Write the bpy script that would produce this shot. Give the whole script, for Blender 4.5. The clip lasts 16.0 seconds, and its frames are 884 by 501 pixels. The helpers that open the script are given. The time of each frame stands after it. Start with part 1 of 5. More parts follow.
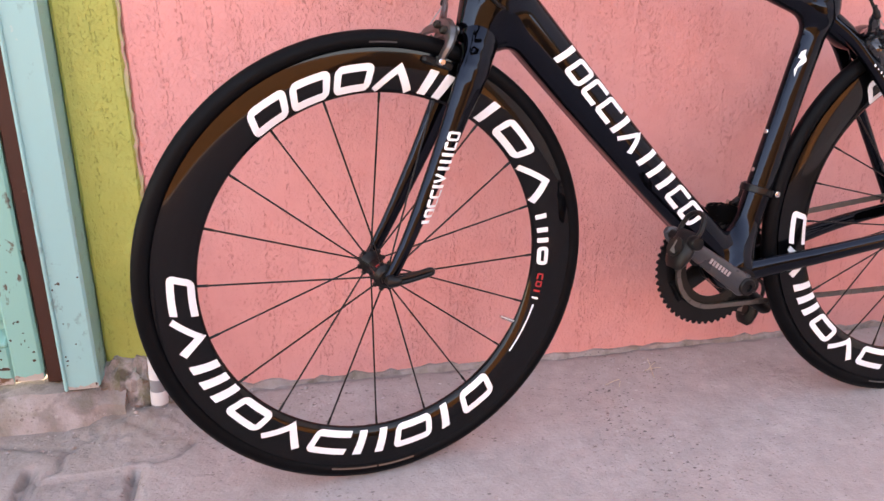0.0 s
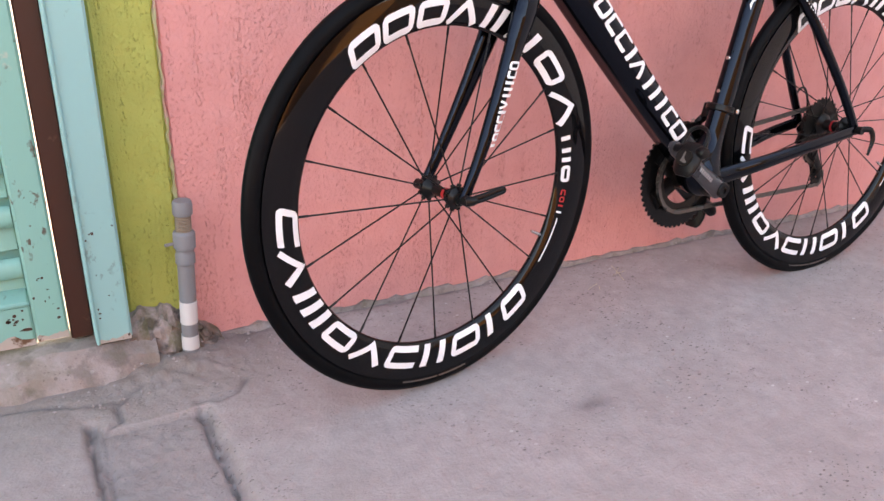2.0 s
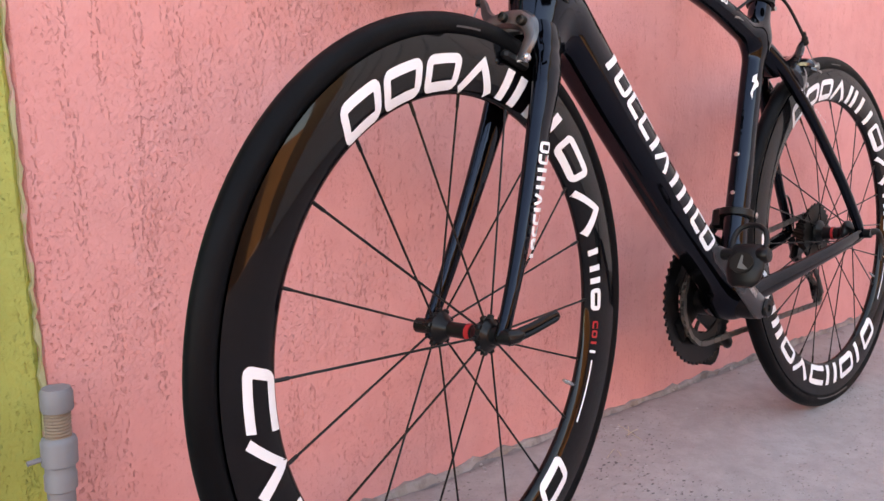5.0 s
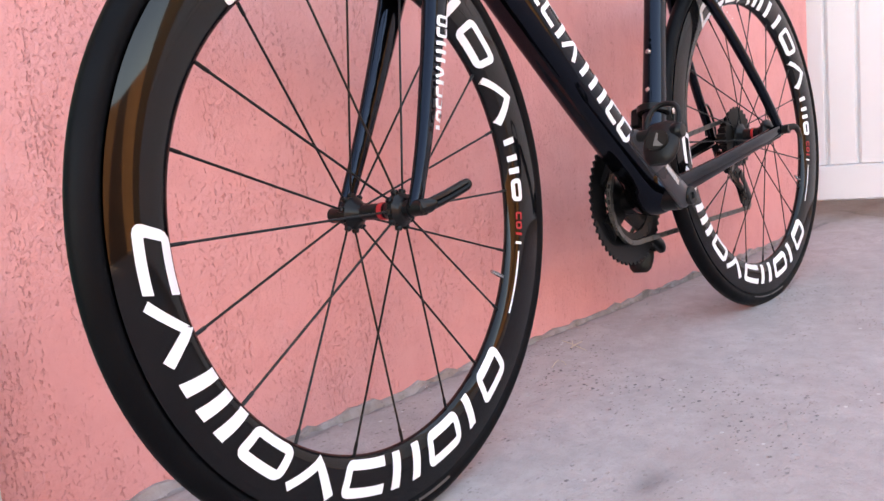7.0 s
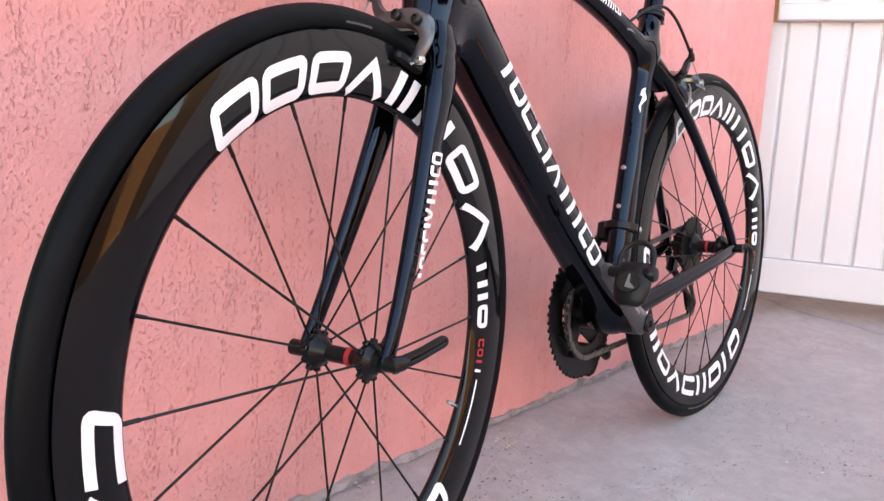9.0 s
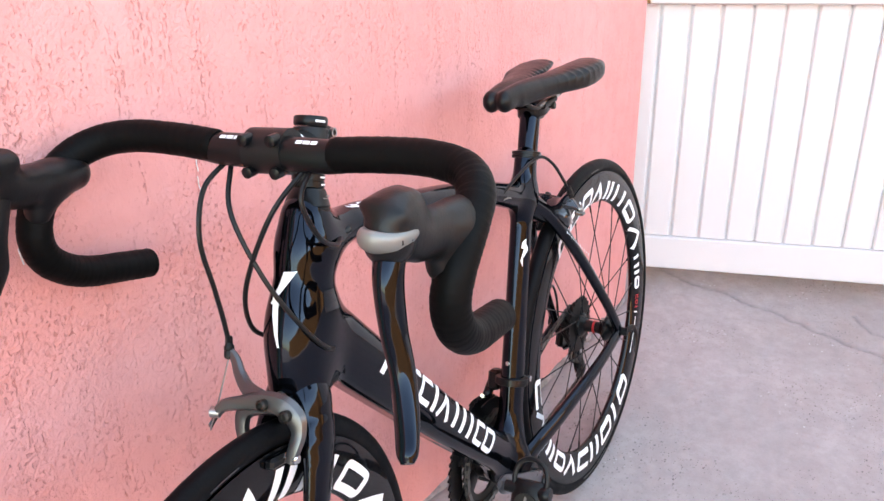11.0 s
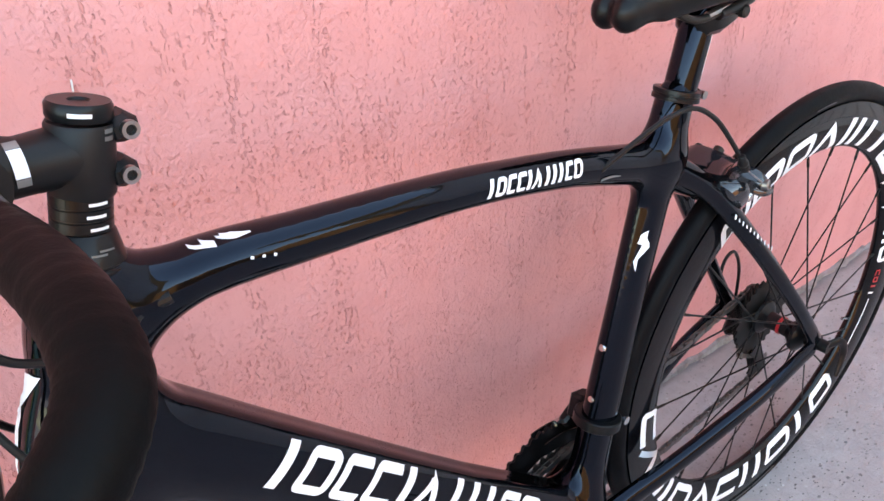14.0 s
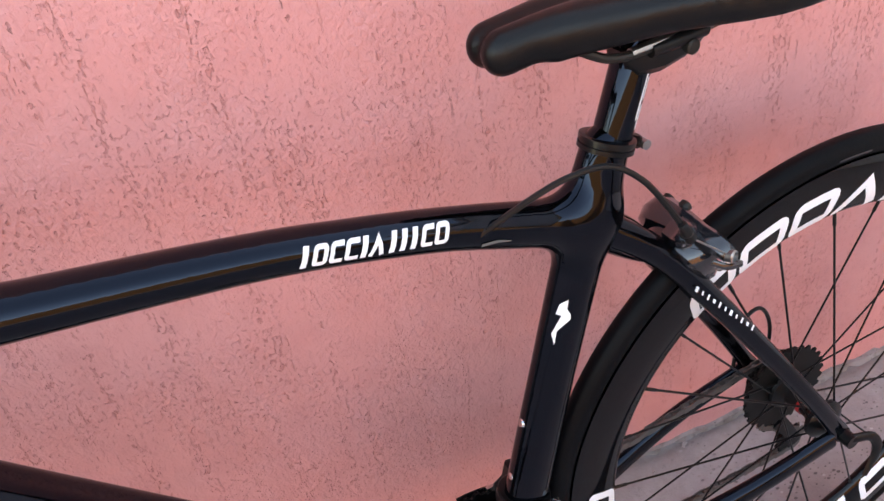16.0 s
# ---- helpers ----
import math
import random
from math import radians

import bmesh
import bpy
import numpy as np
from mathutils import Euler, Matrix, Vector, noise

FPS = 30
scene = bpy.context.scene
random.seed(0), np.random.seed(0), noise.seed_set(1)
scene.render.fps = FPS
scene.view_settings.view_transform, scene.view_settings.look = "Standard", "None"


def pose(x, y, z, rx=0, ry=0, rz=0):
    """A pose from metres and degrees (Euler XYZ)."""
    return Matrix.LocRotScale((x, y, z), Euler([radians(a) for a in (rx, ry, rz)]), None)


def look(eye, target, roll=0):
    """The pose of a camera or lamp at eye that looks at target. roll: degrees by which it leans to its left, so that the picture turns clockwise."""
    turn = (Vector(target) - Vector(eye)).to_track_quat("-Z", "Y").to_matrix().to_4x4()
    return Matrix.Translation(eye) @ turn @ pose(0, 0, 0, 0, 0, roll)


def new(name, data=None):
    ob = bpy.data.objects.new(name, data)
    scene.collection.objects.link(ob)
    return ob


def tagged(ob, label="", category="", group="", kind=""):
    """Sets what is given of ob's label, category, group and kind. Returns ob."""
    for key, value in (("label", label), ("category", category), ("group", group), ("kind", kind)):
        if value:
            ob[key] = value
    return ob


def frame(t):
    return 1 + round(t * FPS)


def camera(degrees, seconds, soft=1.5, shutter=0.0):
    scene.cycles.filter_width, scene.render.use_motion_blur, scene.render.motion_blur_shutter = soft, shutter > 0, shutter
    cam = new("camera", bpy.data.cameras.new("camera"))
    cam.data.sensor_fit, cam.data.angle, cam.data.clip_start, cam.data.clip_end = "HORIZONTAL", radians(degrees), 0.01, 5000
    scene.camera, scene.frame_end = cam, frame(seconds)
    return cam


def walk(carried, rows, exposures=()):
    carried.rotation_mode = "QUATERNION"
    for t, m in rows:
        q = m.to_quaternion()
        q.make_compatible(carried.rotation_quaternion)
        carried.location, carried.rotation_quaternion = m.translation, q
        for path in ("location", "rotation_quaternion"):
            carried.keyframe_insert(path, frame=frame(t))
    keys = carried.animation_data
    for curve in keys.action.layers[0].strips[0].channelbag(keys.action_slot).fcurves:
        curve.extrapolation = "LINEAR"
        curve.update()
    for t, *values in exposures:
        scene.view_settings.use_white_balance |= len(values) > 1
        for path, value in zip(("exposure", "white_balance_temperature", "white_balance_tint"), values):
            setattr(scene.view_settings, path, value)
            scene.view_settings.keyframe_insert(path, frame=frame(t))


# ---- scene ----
cam = camera(58.3, 16.0)
PATH = [
    (0, (-0.029, -1.363, 0.759), (0.354, 0.474, 0.066), 0.1),
    (0.5, (-0.13, -1.349, 0.747), (0.388, 0.434, 0.003), -0.1),
    (1, (-0.218, -1.336, 0.727), (0.393, 0.419, -0.012), -0.6),
    (1.5, (-0.323, -1.33, 0.73), (0.407, 0.368, -0.034), 0.3),
    (2, (-0.448, -1.337, 0.751), (0.408, 0.283, -0.052), 1.8),
    (2.5, (-0.535, -1.32, 0.737), (0.381, 0.268, -0.062), 2.5),
    (3, (-0.525, -1.222, 0.739), (0.431, 0.319, -0.107), 1.7),
    (3.5, (-0.452, -1.057, 0.77), (0.611, 0.445, -0.013), 0.6),
    (4, (-0.437, -0.981, 0.748), (0.726, 0.493, 0.059), 0.0),
    (4.2, (-0.446, -0.954, 0.704), (0.74, 0.548, 0.122), 0.7),
    (6.3, (-0.414, -0.927, 0.482), (0.861, 0.595, 0.236), -2.6),
    (6.5, (-0.413, -0.942, 0.466), (0.875, 0.568, 0.214), -3.6),
    (7, (-0.411, -0.965, 0.428), (0.903, 0.506, 0.095), -6.1),
    (7.5, (-0.413, -0.967, 0.424), (0.904, 0.451, -0.083), -6.5),
    (8, (-0.402, -0.943, 0.467), (0.939, 0.431, -0.094), -3.6),
    (8.5, (-0.394, -0.917, 0.522), (1.0, 0.46, 0.123), -0.2),
    (9, (-0.396, -0.873, 0.586), (1.06, 0.449, 0.22), 2.4),
    (9.5, (-0.368, -0.795, 0.71), (1.177, 0.364, 0.192), 2.4),
    (10, (-0.348, -0.777, 0.927), (1.271, 0.231, 0.323), 0.0),
    (10.2, (-0.331, -0.763, 0.983), (1.313, 0.186, 0.356), -1.3),
    (12.3, (-0.029, -0.755, 1.132), (1.201, 0.436, 0.099), -3.4),
    (12.5, (0.008, -0.715, 1.117), (1.245, 0.458, 0.07), -3.1),
    (12.8, (0.080, -0.684, 1.115), (1.250, 0.506, 0.016), -2.0),
    (13, (0.122, -0.674, 1.107), (1.251, 0.549, -0.002), -2.3),
    (13.5, (0.226, -0.660, 1.102), (1.188, 0.646, -0.066), -2.6),
    (14, (0.285, -0.64, 1.09), (1.149, 0.703, -0.113), -3.9),
    (14.5, (0.325, -0.637, 1.077), (1.094, 0.758, -0.132), -5.0),
    (15, (0.441, -0.643, 1.074), (1.022, 0.824, -0.155), -7.3),
    (15.5, (0.538, -0.659, 1.081), (0.993, 0.843, -0.159), -8.8),
    (16, (0.564, -0.653, 1.077), (1.019, 0.845, -0.167), -8.5),
]
EXPOSURES = [
    (0.0, 3.23, 11100, 24), (0.5, 3.23, 10600, 20), (2.5, 3.03, 10500, 17), (4.0, 3.03, 10400, 17), (6.5, 3.18, 10450, 17),
    (7.0, 3.33, 9800, 14), (7.5, 3.33, 9800, 14), (8.0, 3.18, 9780, 13), (8.5, 3.25, 9760, 12), (9.0, 3.33, 9750, 12),
    (10.0, 3.33, 9700, 10), (12.5, 3.84, 8950, 6), (13.0, 3.82, 8950, 5), (13.5, 3.62, 8900, 5), (14.0, 3.38, 8950, 5), (15.0, 3.33, 9350, 10),
    (16.0, 3.05, 9800, 12),
]
walk(cam, [(t, look(eye, target, roll)) for t, eye, target, roll in PATH], EXPOSURES)

# ---- light: an open street in the shade, a low sun's sky ----
world = bpy.data.worlds.new("sky")
scene.world = world
world.use_nodes = True
wn = world.node_tree
wn.nodes.clear()
w_out, w_bg, w_sky = wn.nodes.new("ShaderNodeOutputWorld"), wn.nodes.new("ShaderNodeBackground"), wn.nodes.new("ShaderNodeTexSky")
w_sky.sky_type, w_sky.sun_disc = "NISHITA", False
SUN_EL, SUN_ROT = 34.0, 20.0
w_sky.sun_elevation, w_sky.sun_rotation = radians(SUN_EL), radians(SUN_ROT)
w_bg.inputs["Strength"].default_value = 0.15
wn.links.new(w_sky.outputs[0], w_bg.inputs[0])
wn.links.new(w_bg.outputs[0], w_out.inputs[0])
sun = new("sun", bpy.data.lights.new("sun", "SUN"))
sun.data.energy, sun.data.angle, sun.data.color = 2.5, radians(0.5), (1.0, 0.95, 0.88)
SUN_AT = Vector((math.sin(radians(SUN_ROT)) * math.cos(radians(SUN_EL)), math.cos(radians(SUN_ROT)) * math.cos(radians(SUN_EL)), math.sin(radians(SUN_EL))))
sun.matrix_world = look(SUN_AT * 20, (0, 0, 0))


# ---- materials ----
class Mat:
    """A small builder round a Principled material."""

    def __init__(self, name, colour=(0.5, 0.5, 0.5), rough=0.6, metal=0.0, coat=0.0, spec=0.5):
        self.m = bpy.data.materials.new(name)
        self.m.use_nodes = True
        self.t = self.m.node_tree
        self.b = self.t.nodes["Principled BSDF"]
        self.b.inputs["Base Color"].default_value = (*colour, 1)
        self.b.inputs["Roughness"].default_value = rough
        self.b.inputs["Metallic"].default_value = metal
        self.b.inputs["Coat Weight"].default_value = coat
        self.b.inputs["Coat Roughness"].default_value = 0.05
        self.b.inputs["Specular IOR Level"].default_value = spec
        self.co = self.t.nodes.new("ShaderNodeTexCoord").outputs["Object"]

    def scaled(self, scale):
        n = self.t.nodes.new("ShaderNodeMapping")
        n.inputs["Scale"].default_value = scale
        self.t.links.new(self.co, n.inputs["Vector"])
        return n.outputs[0]

    def noise(self, scale, detail=4.0, rough=0.55, stretch=None, distort=0.0):
        n = self.t.nodes.new("ShaderNodeTexNoise")
        n.inputs["Scale"].default_value, n.inputs["Detail"].default_value = scale, detail
        n.inputs["Roughness"].default_value, n.inputs["Distortion"].default_value = rough, distort
        self.t.links.new(self.scaled(stretch) if stretch else self.co, n.inputs["Vector"])
        return n.outputs["Fac"]

    def voronoi(self, scale, stretch=None, feature="F1"):
        n = self.t.nodes.new("ShaderNodeTexVoronoi")
        n.feature = feature
        n.inputs["Scale"].default_value = scale
        self.t.links.new(self.scaled(stretch) if stretch else self.co, n.inputs["Vector"])
        return n.outputs["Distance"]

    def ramp(self, fac, stops):
        n = self.t.nodes.new("ShaderNodeValToRGB")
        while len(n.color_ramp.elements) < len(stops):
            n.color_ramp.elements.new(0.5)
        for e, (p, c) in zip(n.color_ramp.elements, stops):
            e.position, e.color = p, (c, c, c, 1) if isinstance(c, (int, float)) else (*c, 1)
        self.t.links.new(fac, n.inputs[0])
        return n.outputs[0]

    def maths(self, op, a, b=0.0):
        n = self.t.nodes.new("ShaderNodeMath")
        n.operation = op
        for k, v in enumerate((a, b)):
            if isinstance(v, (int, float)):
                n.inputs[k].default_value = v
            else:
                self.t.links.new(v, n.inputs[k])
        return n.outputs[0]

    def mix(self, fac, a, b, mode="MIX"):
        n = self.t.nodes.new("ShaderNodeMix")
        n.data_type, n.blend_type = "RGBA", mode
        for k, v in ((0, fac), (6, a), (7, b)):
            if isinstance(v, (int, float)):
                n.inputs[k].default_value = v if k == 0 else (v, v, v, 1)
            elif isinstance(v, tuple):
                n.inputs[k].default_value = (*v, 1)
            else:
                self.t.links.new(v, n.inputs[k])
        return n.outputs[2]

    def attr(self, name):
        n = self.t.nodes.new("ShaderNodeAttribute")
        n.attribute_name = name
        return n.outputs["Fac"]

    def colour(self, socket):
        self.t.links.new(socket, self.b.inputs["Base Color"])
        return self

    def rough(self, socket):
        self.t.links.new(socket, self.b.inputs["Roughness"])
        return self

    def bump(self, height, strength=0.5, distance=0.002):
        n = self.t.nodes.new("ShaderNodeBump")
        n.inputs["Strength"].default_value, n.inputs["Distance"].default_value = strength, distance
        self.t.links.new(height, n.inputs["Height"])
        self.t.links.new(n.outputs[0], self.b.inputs["Normal"])
        return self


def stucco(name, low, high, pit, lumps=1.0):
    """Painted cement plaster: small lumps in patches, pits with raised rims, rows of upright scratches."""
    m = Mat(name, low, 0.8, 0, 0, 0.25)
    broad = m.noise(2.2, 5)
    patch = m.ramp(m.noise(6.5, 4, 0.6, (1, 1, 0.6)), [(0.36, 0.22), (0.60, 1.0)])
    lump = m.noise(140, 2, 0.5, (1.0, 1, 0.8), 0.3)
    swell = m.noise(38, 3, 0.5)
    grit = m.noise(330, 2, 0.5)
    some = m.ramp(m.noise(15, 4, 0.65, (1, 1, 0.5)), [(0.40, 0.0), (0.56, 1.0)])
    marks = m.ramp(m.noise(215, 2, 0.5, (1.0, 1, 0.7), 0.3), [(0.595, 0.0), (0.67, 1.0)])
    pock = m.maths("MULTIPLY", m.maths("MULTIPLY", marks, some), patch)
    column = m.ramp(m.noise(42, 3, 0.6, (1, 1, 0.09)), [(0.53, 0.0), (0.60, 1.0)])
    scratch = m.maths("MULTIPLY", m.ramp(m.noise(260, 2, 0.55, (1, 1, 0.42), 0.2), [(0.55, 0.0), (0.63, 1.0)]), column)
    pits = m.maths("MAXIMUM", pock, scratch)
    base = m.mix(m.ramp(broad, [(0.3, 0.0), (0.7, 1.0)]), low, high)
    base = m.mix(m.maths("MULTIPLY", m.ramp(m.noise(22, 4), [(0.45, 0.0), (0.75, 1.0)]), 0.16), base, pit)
    # the colour also darkens in pits and scratches, painting in their shade
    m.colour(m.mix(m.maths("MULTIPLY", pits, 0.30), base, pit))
    body = m.maths("MULTIPLY", m.maths("ADD", lump, m.maths("MULTIPLY", grit, 0.3)), m.maths("MULTIPLY", patch, 1.0 * lumps))
    body = m.maths("ADD", body, m.maths("MULTIPLY", swell, 0.35 * lumps))
    return m.bump(m.maths("SUBTRACT", body, m.maths("MULTIPLY", pits, 0.5)), 1.0, 0.0034).m


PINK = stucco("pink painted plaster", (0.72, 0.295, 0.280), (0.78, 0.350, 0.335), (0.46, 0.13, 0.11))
GREEN = stucco("lime green painted plaster", (0.39, 0.415, 0.10), (0.47, 0.485, 0.15), (0.17, 0.18, 0.05))


def make_concrete(name="worn concrete", warm=0.0):
    m = Mat(name, (0.4, 0.36, 0.35), 0.85, 0, 0, 0.25)
    broad, mid, fine = m.noise(1.7, 6), m.noise(9, 6, 0.65, None, 0.5), m.noise(190, 3)
    specks = m.maths("MAXIMUM", m.ramp(m.voronoi(48, (1.0, 1.5, 1)), [(0.13, 1.0), (0.17, 0.0)]), m.ramp(m.voronoi(95, (1.0, 1.6, 1)), [(0.14, 1.0), (0.19, 0.0)]))
    speck_mask = m.ramp(m.noise(2.4, 6, 0.75), [(0.46, 0.0), (0.60, 1.0)])
    pale = m.maths("MULTIPLY", m.ramp(m.voronoi(38, (1, 1.3, 1)), [(0.10, 1.0), (0.15, 0.0)]), m.ramp(m.noise(5, 3), [(0.54, 0.0), (0.64, 1.0)]))
    smear = m.ramp(m.noise(4.5, 6, 0.7, (1, 2.2, 1), 0.8), [(0.40, 0.0), (0.68, 1.0)])
    c = m.mix(m.ramp(broad, [(0.3, 0.0), (0.7, 1.0)]), (0.38, 0.315, 0.305), (0.47, 0.405, 0.40))
    c = m.mix(m.maths("MULTIPLY", smear, 0.28), c, (0.53, 0.47, 0.465))
    c = m.mix(m.ramp(mid, [(0.36, 0.38), (0.60, 0.0)]), c, (0.32, 0.265, 0.255))
    c = m.mix(m.ramp(m.noise(31, 5, 0.7), [(0.35, 0.40), (0.58, 0.0)]), c, (0.29, 0.25, 0.24))
    c = m.mix(m.maths("MULTIPLY", m.maths("MULTIPLY", specks, speck_mask), 0.70), c, (0.075, 0.06, 0.06))
    c = m.mix(m.maths("MULTIPLY", pale, 0.6), c, (0.72, 0.68, 0.66))
    if warm:
        c = m.mix(m.maths("MULTIPLY", m.ramp(m.noise(13, 5), [(0.40, 0.0), (0.60, 1.0)]), warm), c, (0.20, 0.12, 0.09))
        c = m.mix(m.maths("MULTIPLY", m.ramp(m.noise(22, 4), [(0.52, 0.0), (0.62, 1.0)]), warm), c, (0.07, 0.06, 0.055))
        c = m.mix(m.maths("MULTIPLY", m.ramp(m.noise(17, 5, 0.7, (1, 1, 0.5)), [(0.50, 0.0), (0.62, 1.0)]), 0.7 * warm), c, (0.10, 0.10, 0.035))
    earth = m.maths("MULTIPLY", m.attr("earth"), m.ramp(m.noise(15, 6, 0.7, None, 0.6), [(0.30, 0.25), (0.62, 1.0)]))
    c = m.mix(m.maths("MULTIPLY", earth, 0.85), c, (0.215, 0.155, 0.125))
    c = m.mix(m.maths("MULTIPLY", m.maths("MULTIPLY", m.attr("dirt"), m.ramp(m.noise(26, 4), [(0.3, 0.45), (0.6, 1.0)])), 0.85), c, (0.13, 0.115, 0.12))
    m.colour(m.mix(m.maths("MULTIPLY", fine, 0.2), c, (0.28, 0.25, 0.24)))
    h = m.maths("ADD", m.maths("MULTIPLY", fine, 0.35), m.maths("ADD", m.maths("MULTIPLY", m.noise(45, 5, 0.65), 0.8), m.maths("MULTIPLY", m.noise(12, 4), 0.9)))
    return m.bump(m.maths("SUBTRACT", h, m.maths("MULTIPLY", m.maths("MULTIPLY", specks, speck_mask), 0.6)), 0.9, 0.0045).m


CONCRETE = make_concrete()
RAW_PLASTER = make_concrete("broken dirty plaster", 0.95)


def make_painted(name, colour, worn, rough=0.45, amount=0.5, chips=0.0):
    m = Mat(name, colour, rough, 0, 0, 0.35)
    n = m.noise(14, 6, 0.65)
    c = m.mix(m.maths("MULTIPLY", m.noise(3, 4), 0.35), colour, tuple(0.8 * v for v in colour))
    c = m.mix(m.ramp(n, [(0.72 - 0.15 * amount, 0.0), (0.76 - 0.15 * amount, 1.0)]), c, worn)
    if chips:
        spot = m.maths("MULTIPLY", m.ramp(m.noise(60, 5, 0.6, (1, 1, 0.6)), [(0.57, 0.0), (0.60, 1.0)]), m.ramp(m.noise(8, 5, 0.7), [(0.50, 0.0), (0.56, 1.0)]))
        c = m.mix(m.maths("MULTIPLY", spot, chips), c, (0.10, 0.05, 0.035))
    m.colour(c)
    return m.bump(m.noise(60, 3), 0.2, 0.001).m


TURQUOISE = make_painted("turquoise gloss paint on steel", (0.20, 0.46, 0.40), (0.40, 0.46, 0.39), 0.45, 0.35, 0.9)
PALE_TURQUOISE = make_painted("pale turquoise paint on steel", (0.25, 0.50, 0.49), (0.40, 0.52, 0.49), 0.45, 0.2, 0.35)
BROWN = make_painted("dark brown steel", (0.055, 0.018, 0.012), (0.09, 0.04, 0.03), 0.5)
WHITE_PAINT = make_painted("white gate paint", (0.70, 0.675, 0.685), (0.60, 0.56, 0.55), 0.45, 0.15)


def make_carbon(name, colour, rough, coat=1.0, spec=0.3, sky_tint=(1, 1, 1)):
    m = Mat(name, colour, rough, 0.0, coat, spec)
    m.rough(m.ramp(m.noise(20, 4), [(0.3, rough * 0.8), (0.7, rough * 1.25)]))
    m.b.inputs["Specular Tint"].default_value = (*sky_tint, 1)
    return m.m


# the blue specular tint paints reflected sky into the black lacquer
CARBON = make_carbon("glossy black lacquered carbon", (0.0012, 0.0012, 0.0016), 0.05, 0.0, 0.31, (0.58, 0.72, 1.0))
RIM = make_carbon("satin black carbon rim", (0.0015, 0.0015, 0.002), 0.35, 0.62, 0.02)
BLACK_METAL = Mat("black anodised aluminium", (0.0035, 0.0035, 0.004), 0.36, 0.0, 0.12, 0.2).m
GREY_METAL = Mat("grey anodised aluminium", (0.12, 0.12, 0.125), 0.32, 0.85).m
SILVER = Mat("polished aluminium", (0.6, 0.6, 0.6), 0.25, 1.0).m
STEEL = Mat("steel", (0.35, 0.34, 0.33), 0.3, 1.0).m
DARK_STEEL = Mat("oily dark steel", (0.03, 0.027, 0.024), 0.42, 0.6, 0, 0.3).m
WHITE = Mat("white decal", (0.82, 0.82, 0.83), 0.4).m
RED = Mat("red decal", (0.42, 0.015, 0.02), 0.4).m
PLASTIC = Mat("black plastic", (0.005, 0.005, 0.0055), 0.42, 0, 0, 0.25).m


def make_rubber(name, colour, rough, scale, spec=0.15, dust=1.0):
    m = Mat(name, colour, rough, 0, 0, spec)
    m.colour(m.mix(m.ramp(m.noise(9, 5), [(0.45, 0.0), (0.75, 0.5 * dust)]), colour, tuple(v * 1.8 + 0.002 for v in colour)))
    m.rough(m.ramp(m.noise(30, 4), [(0.3, rough * 0.85), (0.7, min(1.0, rough * 1.15))]))
    return m.bump(m.noise(scale, 3), 0.25, 0.0008).m


RUBBER = make_rubber("black tyre rubber", (0.0018, 0.0020, 0.0027), 0.50, 300, 0.09)
TAPE = make_rubber("black bar tape", (0.0016, 0.0015, 0.0015), 0.55, 500, 0.085)
HOOD = make_rubber("black rubber hood", (0.0022, 0.0022, 0.0025), 0.40, 400, 0.33)
SADDLE = make_rubber("black saddle cover", (0.0022, 0.0022, 0.0025), 0.34, 600, 0.25)
PLATE = Mat("satin grey aluminium", (0.22, 0.22, 0.21), 0.45, 0.6).m
STEM_BLACK = Mat("matte black alloy", (0.004, 0.004, 0.0045), 0.45, 0, 0, 0.3).m
CABLE = Mat("black cable housing", (0.006, 0.006, 0.0065), 0.35, 0, 0, 0.25).m
GREY_PVC = make_painted("grey PVC", (0.22, 0.22, 0.235), (0.36, 0.34, 0.32), 0.5, 0.3)
WHITE_PVC = make_painted("white PVC", (0.66, 0.64, 0.64), (0.4, 0.36, 0.33), 0.5, 0.4)


